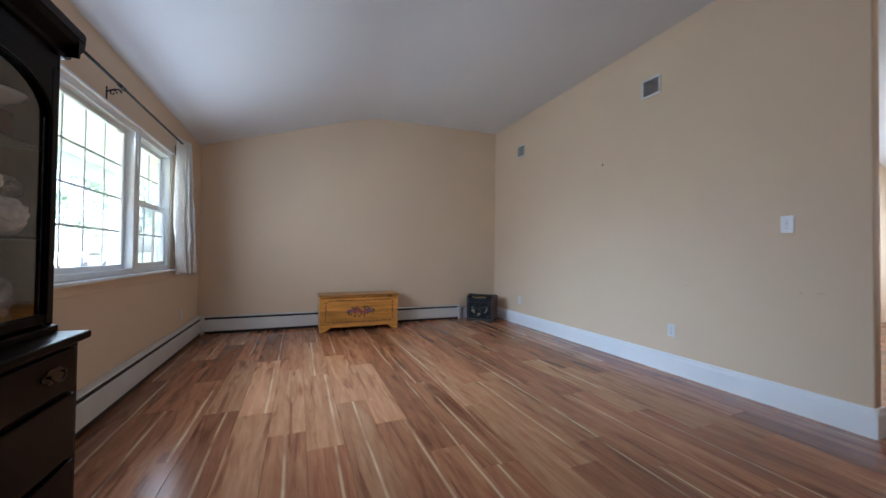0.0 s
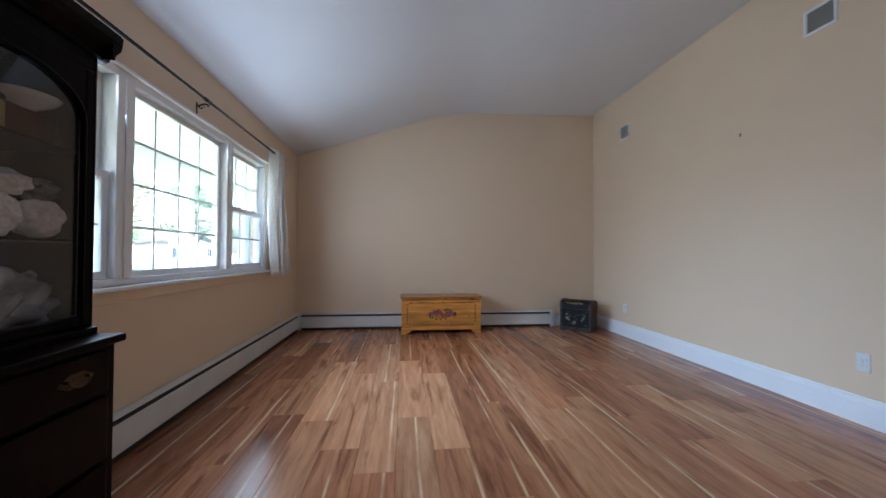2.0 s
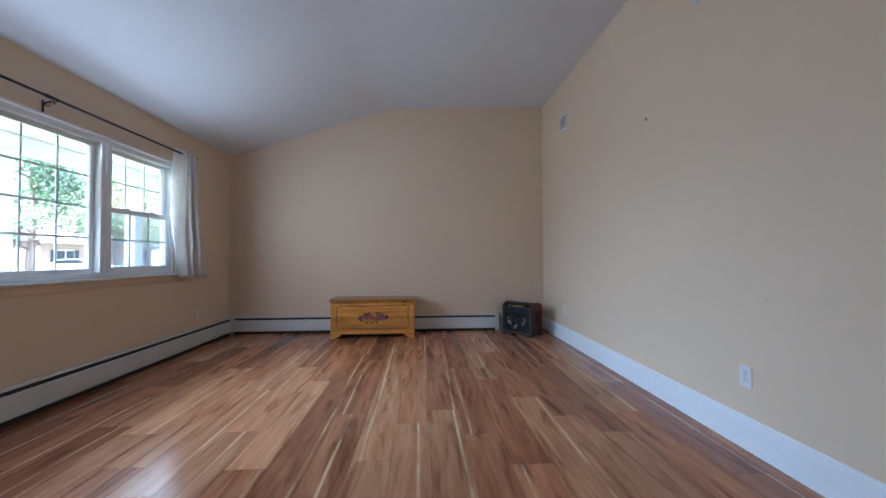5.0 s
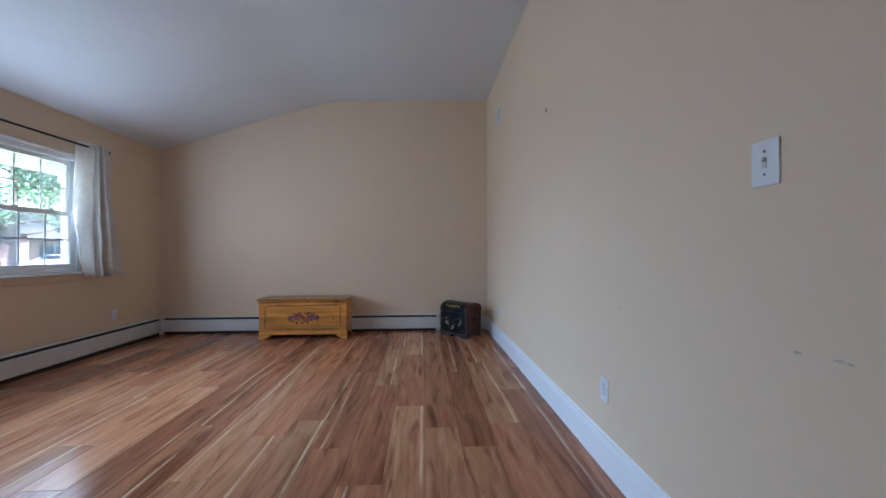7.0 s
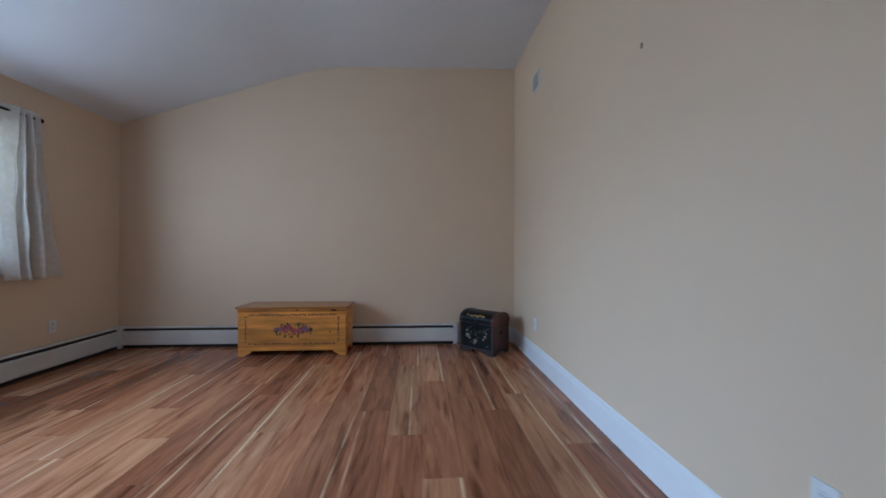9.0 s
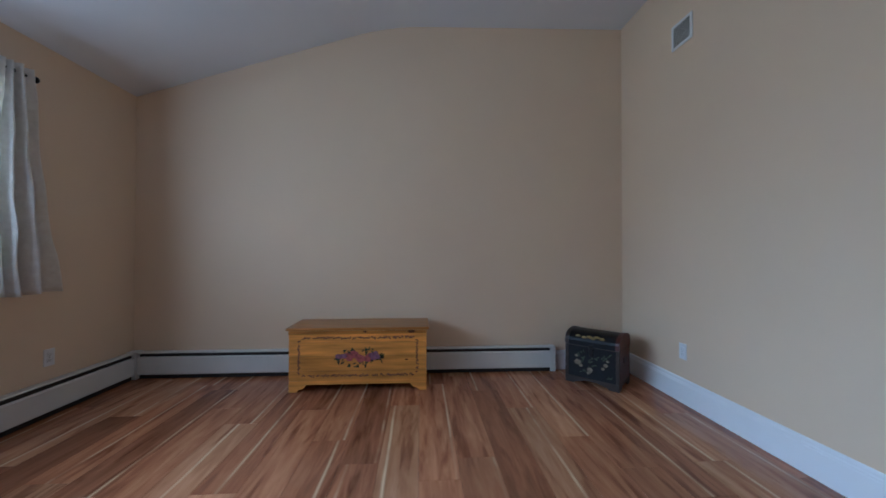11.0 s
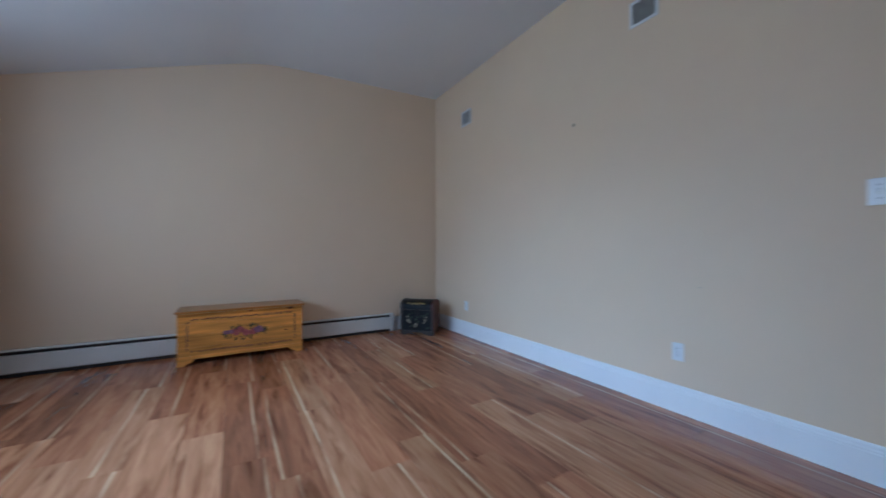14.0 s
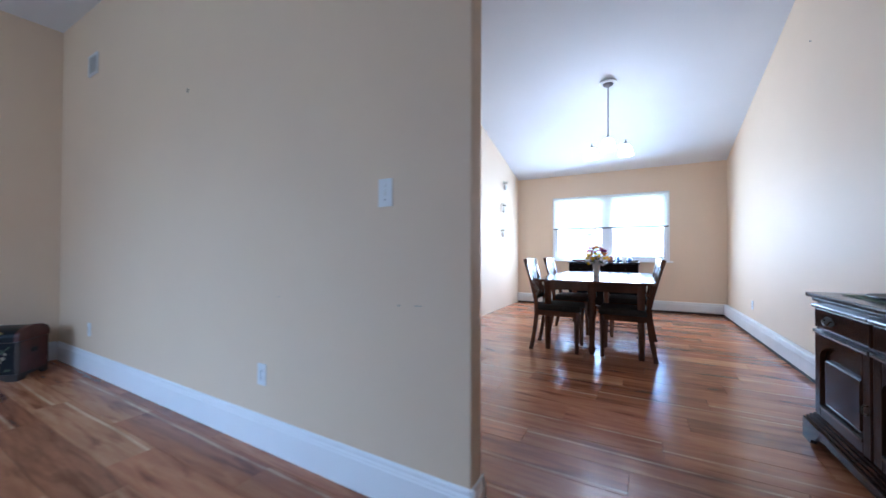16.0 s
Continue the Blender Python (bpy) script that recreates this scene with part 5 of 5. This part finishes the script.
def wall_planter(x, z, seed):
    t = thing("wall_planter", "small dark wall bracket with a glass jar and sprig", "wall planter", pose(x, DY1, z), "hanging planters on the dining room wall")
    part("bracket", tube([(0, 0, 0.0), (0, -0.02, 0.03), (0, -0.07, 0.035), (0, -0.09, 0.01)], 0.006, 6), M["iron"], t)
    part("jar", lathe([(0.022, -0.10), (0.03, -0.09), (0.03, -0.03), (0.018, -0.01), (0.018, 0.0)], 12, (0, -0.05, 0)), M["ceramic"], t, "pale glass jar", smooth=True)
    bm = bmesh.new()
    rnd = random.Random(seed)
    for k in range(7):
        a = rnd.uniform(0, 2 * math.pi)
        p = Vector((0, -0.05, 0))
        q = p + Vector((math.cos(a) * 0.07, math.sin(a) * 0.035, rnd.uniform(0.02, 0.08)))
        tube([p, (p + q) / 2 + Vector((0, 0, 0.012)), q], [0.0015, 0.0015, 0.001], 4, bm)
        s = Vector((0.012, 0, 0.004))
        bm.faces.new([bm.verts.new(v) for v in (q - s, q + Vector((0, 0, 0.012)), q + s * 1.4, q - Vector((0, 0, 0.01)))])
    part("sprig", bm, M["stem"], t, "dry green sprig")


for k, (x, z) in enumerate(((8.45, 2.36), (8.38, 1.92), (8.32, 1.45))):
    wall_planter(x, z, k)


# ---- carved sideboard ----
def sideboard():
    """Front toward +y; local x runs from its far end toward the camera, mirrored by a half turn."""
    L, D = 1.16, 0.42
    t = thing("carved_sideboard", "dark carved oak sideboard with arched door panels and brass pulls", "sideboard", pose(4.71, DY0 + 0.005, 0, 0, 0, 180))
    W = M["oak"]
    pl = [(-0.07, 0.0), (0.03, 0.0), (0.05, 0.030), (0.09, 0.036), (0.13, 0.070), (L - 0.13, 0.070), (L - 0.09, 0.036), (L - 0.05, 0.030), (L - 0.03, 0.0), (L + 0.03, 0.0), (L + 0.03, 0.105), (-0.07, 0.105)]
    part("plinth", prism(pl, "y", -D - 0.040, -D - 0.015), W, t)
    part("plinth_side", box_bm(-0.07, -D - 0.014, 0.0, -0.045, -0.002, 0.105, 0.003), W, t)
    part("plinth_side", box_bm(L + 0.005, -D - 0.014, 0.0, L + 0.03, -0.002, 0.105, 0.003), W, t)
    for k, (o, z0, z1) in enumerate(((0.044, 0.1055, 0.120), (0.034, 0.1205, 0.134), (0.023, 0.1345, 0.148), (0.011, 0.1485, 0.162))):
        part("base_moulding", box_bm(-o - 0.01, -D - o, z0, L + o * 0.5, -0.002, z1, 0.005, seg=2), W, t)
    part("carcass", box_bm(0, -D, 0.1625, L, -0.002, 0.785, 0.003), W, t)
    part("top_moulding", box_bm(-0.014, -D - 0.016, 0.786, L + 0.014, -0.002, 0.806, 0.006, seg=2), W, t)
    part("top", box_bm(-0.036, -D - 0.036, 0.8065, L + 0.036, -0.002, 0.832, 0.009, seg=3), M["oak_top"], t, "polished dark top")
    n = 2
    wd = (L - 0.06) / n
    for k in range(n):
        x0 = 0.03 + k * wd + 0.008
        x1 = 0.03 + (k + 1) * wd - 0.008
        y = -D
        dr = new("drawer")
        dr.parent = t
        part("drawer_front", box_bm(x0, y - 0.020, 0.650, x1, y - 0.0005, 0.755, 0.006, seg=2), W, dr)
        part("drawer_cap", box_bm(x0 - 0.006, y - 0.034, 0.7555, x1 + 0.006, y - 0.0005, 0.776, 0.007, seg=2), M["oak_top"], dr)
        xc = (x0 + x1) / 2
        for px in (x0 + 0.17,):
            brass_pull(dr, pose(px, y - 0.020, 0.700), 0.060)
        door = new("door")
        door.parent = t
        part("door_cap", box_bm(x0 - 0.004, y - 0.030, 0.618, x1 + 0.004, y - 0.0005, 0.638, 0.007, seg=2), M["oak_top"], door)
        s = 0.062
        z0, z1 = 0.178, 0.6175
        part("stile", box_bm(x0, y - 0.020, z0, x0 + s, y - 0.0005, z1, 0.003), W, door)
        part("stile", box_bm(x1 - s, y - 0.020, z0, x1, y - 0.0005, z1, 0.003), W, door)
        part("rail", box_bm(x0 + s, y - 0.020, z0, x1 - s, y - 0.0005, z0 + 0.05, 0.003), W, door)
        r = (x1 - x0) / 2 - s
        arch = [(xc - r, z1)] + [(xc - r * math.cos(math.pi * q / 16), z1 - 0.125 + 0.085 * math.sin(math.pi * q / 16)) for q in range(17)] + [(xc + r, z1)]
        part("arched_rail", prism(arch, "y", y - 0.020, y - 0.0005), W, door)
        part("raised_panel", box_bm(x0 + s + 0.03, y - 0.014, z0 + 0.080, x1 - s - 0.03, y - 0.0004, z1 - 0.125, 0.010), W, door)
        part("sill_moulding", box_bm(x0 + s, y - 0.026, z0 + 0.0505, x1 - s, y - 0.0005, z0 + 0.070, 0.008, seg=2), M["oak_top"], door)
        part("door_pull", tube([(x1 - 0.03, y - 0.021, 0.40), (x1 - 0.03, y - 0.034, 0.395), (x1 - 0.03, y - 0.034, 0.365), (x1 - 0.03, y - 0.021, 0.36)], 0.004, 8), M["brass"], door, "small brass pull", smooth=True)
    mat = thing("place_mat", "green woven mat spread on the sideboard", "place mat", pose(4.20, -0.50, 0.8332))
    part("mat_cloth", box_bm(-0.38, -0.15, 0, 0.38, 0.15, 0.004, 0.001), M["mat"], mat)
    tr = thing("serving_tray", "dark oval tray with a curled rim on the sideboard", "tray", pose(4.33, -0.47, 0.8375))
    part("tray_plate", lathe([(0.15, 0.0), (0.17, 0.004), (0.19, 0.016), (0.185, 0.017), (0.16, 0.008), (0.02, 0.006)], 32, squash=0.6), M["iron"], tr, smooth=True)


sideboard()
scuff(2.212, 0.813, 0.010, 0.004, 1)
scuff(1.44, 0.825, 0.010, 0.006, 2)
scuff(1.347, 0.83, 0.022, 0.005, 3)
nail = thing("wall_nail", "small bare nail in the dining room wall", "nail", pose(6.10, DY0, 2.86))
part("nail_head", tube([(0, 0.012, 0.002), (0, 0.014, 0.002)], 0.006, 8), M["nickel"], nail)
part("nail_shank", tube([(0, 0, 0), (0, 0.012, 0.002)], 0.002, 6), M["nickel"], nail)


# ---- the porch and the street ----
G = -0.45
structure("ground", box_bm(-400, -400, G - 0.4, 400, 400, G), M["grass"], "mown green lawn reaching far off", "ground")
structure("road", box_bm(-19.5, -200, G + 0.001, -13.0, 200, G + 0.02), M["asphalt"], "grey asphalt street past the house", "road")
structure("pavement", box_bm(-12.2, -200, G + 0.001, -11.0, 200, G + 0.05), M["concrete"], "pale concrete footpath along the street", "pavement")
structure("driveway", box_bm(-40, 24.5, G + 0.022, -19.5, 28.5, G + 0.04), M["concrete"], "pale concrete driveway across the street", "road")
structure("porch_floor", box_bm(-3.4, -3, G + 0.002, WX - 0.16, 9, -0.12), M["concrete"], "concrete porch slab", "porch")
structure("porch_ceiling", box_bm(-3.5, -3, 2.42, WX - 0.16, 9, 2.50), M["siding"], "white porch ceiling over the window", "porch")
structure("porch_beam", box_bm(-3.25, -3, 2.24, -3.05, 9, 2.4195, 0.01), M["siding"], "white porch beam on posts", "porch")


def porch_post(y):
    t = thing("porch_post", "square white porch post with base and cap", "post", pose(-3.15, y, -0.12), "posts of the porch")
    part("shaft", box_bm(-0.08, -0.08, 0.0, 0.08, 0.08, 2.36, 0.006), M["siding"], t)
    part("base", box_bm(-0.105, -0.105, 0.0, 0.105, 0.105, 0.16, 0.01), M["siding"], t)
    part("cap", box_bm(-0.105, -0.105, 2.26, 0.105, 0.105, 2.3595, 0.01), M["siding"], t)


for y in (0.9, 2.75, 4.60, 6.40, 8.4):
    porch_post(y)


def tree_model(m, seed, mat, height=9.0, spread=4.0, n=5200, low=2.2):
    rnd = random.Random(seed)
    t = thing("tree", "tall leafy street tree with early autumn leaves" if mat == "leaf_gold" else "tall green leafy tree across the street", "tree", m)
    bm = bmesh.new()
    tube([(0, 0, -0.1), (0.05, 0.02, low * 0.5), (0.0, 0.1, low), (0.15, 0.0, height * 0.55), (0.1, 0.1, height * 0.85)], [0.30, 0.22, 0.18, 0.11, 0.03], 10, bm)
    tips = []
    for k in range(16):
        z0 = rnd.uniform(low * 0.8, height * 0.7)
        a = rnd.uniform(0, 2 * math.pi)
        r = spread * rnd.uniform(0.5, 1.0) * (1 - 0.45 * (z0 / height))
        end = Vector((r * math.cos(a), r * math.sin(a), z0 + rnd.uniform(0.6, 2.4)))
        midp = Vector((end.x * 0.45, end.y * 0.45, z0 + 0.25 * (end.z - z0)))
        tube([(0.05, 0.03, z0), midp, end], [0.09, 0.05, 0.015], 6, bm)
        tips += [end, (midp + end) / 2, midp + Vector((rnd.uniform(-1, 1), rnd.uniform(-1, 1), rnd.uniform(0.4, 1.2)))]
    tips += [Vector((rnd.uniform(-1, 1), rnd.uniform(-1, 1), height * rnd.uniform(0.75, 1.0))) for _ in range(6)]
    part("trunk", bm, M["bark"], t, "grey-brown trunk and limbs")
    verts, faces = [], []
    for k in range(n):
        c = rnd.choice(tips)
        p = c + Vector((rnd.gauss(0, 0.55), rnd.gauss(0, 0.55), rnd.gauss(0, 0.38)))
        u = Vector((rnd.uniform(-1, 1), rnd.uniform(-1, 1), rnd.uniform(-0.6, 0.6))).normalized()
        s = u.cross(Vector((rnd.uniform(-1, 1), rnd.uniform(-1, 1), 1))).normalized()
        L = rnd.uniform(0.11, 0.24)
        i = len(verts)
        verts += [p, p + u * L * 0.5 + s * L * 0.35, p + u * L, p + u * L * 0.5 - s * L * 0.35]
        faces.append((i, i + 1, i + 2, i + 3))
    me = bpy.data.meshes.new("crown")
    me.from_pydata(verts, [], faces)
    me.materials.append(M[mat])
    ob = new("crown", me)
    ob.parent = t
    ob["label"] = "loose crown of small leaves"
    return t


green = tree_model(pose(-21.5, 22.5, G), 3, "leaf_green", 9.5, 4.4, 14000)
gold = tree_model(pose(-24.0, 31.0, G), 5, "leaf_gold", 8.5, 4.2, 12000)
for k, (x, y, s) in enumerate(((-23, 12.5, 1.1), (-30, 40, 1.2), (-34, 18, 1.3), (-12.0, 33, 0.9), (-27, 5, 1.1), (-36, 29, 1.3))):
    o = copy_thing(green if k % 2 else gold, pose(x, y, G, 0, 0, 70 * k))
    o.scale = (s, s, s)
for k, (x, y, s) in enumerate(((-45, 12, 1.5), (-46, 24, 1.4), (-47, 36, 1.6), (-44, 50, 1.5), (-30, 56, 1.5), (-48, 0, 1.5))):
    o = copy_thing(green if k % 3 else gold, pose(x, y, G, 0, 0, 50 * k))
    o.scale = (s, s, s)


def bush(x, y, r, seed):
    rnd = random.Random(seed)
    verts, faces = [], []
    for k in range(700):
        d = Vector((rnd.gauss(0, 1), rnd.gauss(0, 1), abs(rnd.gauss(0, 1)))).normalized() * r * rnd.uniform(0.5, 1.05)
        p = Vector((0, 0, r * 0.15)) + d
        u = Vector((rnd.uniform(-1, 1), rnd.uniform(-1, 1), rnd.uniform(-1, 1))).normalized()
        s = u.cross(d).normalized()
        L = 0.10
        i = len(verts)
        verts += [p, p + u * L * 0.5 + s * L * 0.35, p + u * L, p + u * L * 0.5 - s * L * 0.35]
        faces.append((i, i + 1, i + 2, i + 3))
    t = thing("bush", "rounded green shrub in front of a house", "bush", pose(x, y, G))
    me = bpy.data.meshes.new("foliage")
    me.from_pydata(verts, [], faces)
    me.materials.append(M["leaf_green"])
    new("foliage", me).parent = t
    part("stems", tube([(0, 0, -0.05), (0.02, 0, r * 0.6)], [0.05, 0.02], 6), M["bark"], t)


for k, (x, y) in enumerate(((-27.5, 24.2), (-27.6, 21.0), (-28.4, 33.5), (-28.4, 37.5), (-28.3, 12.0))):
    bush(x, y, 0.8, k)


def house(m, w, d, wall, label):
    t = thing("house", label, "house", m)
    part("wall", box_bm(0, 0, 0, d, w, 2.9), M[wall], t)
    roof = prism([(-0.5, 2.9), (d + 0.5, 2.9), (d / 2, 5.0)], "y", -0.5, w + 0.5)
    part("roof", roof, M["roofing"], t, "grey shingled gable roof")
    part("chimney", box_bm(d * 0.3, w * 0.7, 3.4, d * 0.3 + 0.8, w * 0.7 + 0.8, 5.7, 0.02), M["brick_far"], t, "brick chimney")
    part("fascia", box_bm(d + 0.47, -0.5, 2.74, d + 0.52, w + 0.5, 2.93), M["siding"], t)
    n = max(2, int(w / 3.2))
    for k in range(n):
        y = w * (k + 0.5) / n
        if k == n // 2:
            dd = new("door")
            dd.parent = t
            part("door_leaf", box_bm(d, y - 0.5, 0, d + 0.05, y + 0.5, 2.1, 0.01), M["brick_far"], dd, "dark red front door")
            continue
        q = new("window")
        q.parent = t
        part("frame", box_bm(d, y - 0.8, 0.9, d + 0.04, y + 0.8, 2.2, 0.01), M["siding"], q)
        for s in (-0.40, 0.40):
            part("pane", box_bm(d + 0.041, y + s - 0.34, 0.98, d + 0.05, y + s + 0.34, 2.12), M["far_glass"], q)
        for s in (-1, 1):
            part("shutter", box_bm(d, y + s * 1.03 - 0.2, 0.9, d + 0.04, y + s * 1.03 + 0.2, 2.2, 0.01), M["far_glass"], q, "dark shutter")


house(pose(-37, 16.0, G), 11, 8, "siding", "low white house with grey roof across the street")
house(pose(-38, 31.5, G), 12, 8, "brick_far", "low brick house with grey roof across the street")
house(pose(-38, -4.0, G), 12, 8, "siding_grey", "low grey house across the street")
house(pose(-37, 48.0, G), 12, 8, "siding", "low white house beyond the brick house")
house(pose(60, -2.0, G, 0, 0, 0), 12, 8, "siding", "white neighbouring house behind the garden")


def car(m):
    t = thing("parked_car", "white sedan parked in the driveway across the street", "car", m)
    side = [(-2.2, 0.35), (-2.2, 0.75), (-2.05, 0.9), (-1.3, 0.98), (-0.75, 1.38), (0.55, 1.42), (1.15, 1.0), (1.95, 0.88), (2.2, 0.7), (2.22, 0.35)]
    bm = prism(side, "y", -0.85, 0.85)
    for v in bm.verts:
        if v.co.z > 1.05:
            v.co.y *= 0.78
    bmesh.ops.bevel(bm, geom=bm.edges[:], offset=0.04, segments=2, affect="EDGES")
    part("body", bm, M["car_paint"], t)
    for s in (-1, 1):
        part("side_window", prism([(-1.05, 1.0), (-0.68, 1.32), (0.48, 1.35), (0.95, 1.02)], "y", s * 0.775 - 0.03, s * 0.775 + 0.03), M["far_glass"], t)
        for x in (-1.35, 1.35):
            w = new("wheel")
            w.parent = t
            part("tyre", tube([(x, s * 0.70, 0.32), (x, s * 0.88, 0.32)], 0.32, 20), M["rubber"], w)
            part("rim", tube([(x, s * 0.78, 0.32), (x, s * 0.89, 0.32)], 0.20, 16), M["nickel"], w)


car(pose(-22.5, 26.6, G + 0.03, 0, 0, 12))
car(pose(-15.6, 36.0, G + 0.02, 0, 0, 88))


def wire(a, b, sag, label):
    pts = [Vector(a).lerp(Vector(b), q / 20) - Vector((0, 0, sag * 4 * (q / 20) * (1 - q / 20))) for q in range(21)]
    tagged(part("utility_wire", tube(pts, 0.015, 5), M["rubber"]), label, "cable", kind="structure")


wire((-12.5, -20, 6.4), (-12.5, 62, 6.2), 1.2, "black overhead wire along the street")
wire((-12.6, -20, 5.6), (-12.6, 62, 5.4), 1.4, "black overhead wire along the street")

# ---- floor planks, last ----
floor = tagged(new("floor"), "glossy red-brown plank floor with pale streaks", "floor", kind="structure")
PW, PL, X_OFF = 0.2025, 1.222, 0.050
STARTS = {-2: 2.735, -1: 2.390, 0: 2.160, 1: 2.725, 2: 2.335, 3: 3.150, 5: 2.370, 7: 4.160, 9: 3.510, 10: 4.336, 11: 2.800, 12: 2.577}
LIGHT = {(-1, 0), (0, 0), (1, 0), (2, 0), (5, 0), (5, -1), (-2, -1)}
cuts = {}


def plank_mesh(kind, length, width):
    key = (kind, round(length, 3), round(width, 3))
    if key not in cuts:
        g = 0.0006
        bm = box_bm(-width / 2 + g, -length / 2 + g, -0.0075, width / 2 - g, length / 2 - g, 0.0, 0.0)
        top = [e for e in bm.edges if e.verts[0].co.z > -0.001 and e.verts[1].co.z > -0.001]
        bmesh.ops.bevel(bm, geom=top, offset=0.0011, segments=1, affect="EDGES")
        me = bpy.data.meshes.new("plank")
        bmesh.ops.recalc_face_normals(bm, faces=bm.faces[:])
        bm.to_mesh(me)
        bm.free()
        me.materials.append(M[kind])
        cuts[key] = me
    return cuts[key]


rng = random.Random(21)
k0, k1 = math.floor((WX - X_OFF) / PW), math.ceil((DX - X_OFF) / PW)
count = 0
for k in range(k0, k1):
    x0, x1 = max(WX, X_OFF + k * PW), min(DX, X_OFF + (k + 1) * PW)
    if x1 - x0 < 0.02:
        continue
    start = STARTS.get(k, 2.0 + ((k * 0.437) % 1.0) * PL)
    ylo, yhi = (BY, FY) if x0 < 3.3 else (DY0, DY1)
    if 3.2 < x0 < 3.3:
        ylo = BY
    j = math.floor((ylo - start) / PL)
    while start + j * PL < yhi:
        a, b = max(ylo, start + j * PL), min(yhi, start + (j + 1) * PL)
        if b - a > 0.02:
            r = rng.random()
            kind = "plank_light" if (k, j) in LIGHT or r > 0.80 else ("plank_dark" if r < 0.27 else "plank_mid")
            ob = new("plank", plank_mesh(kind, b - a, x1 - x0))
            ob.parent = floor
            ob.location = ((x0 + x1) / 2, (a + b) / 2, 0)
            count += 1
        j += 1
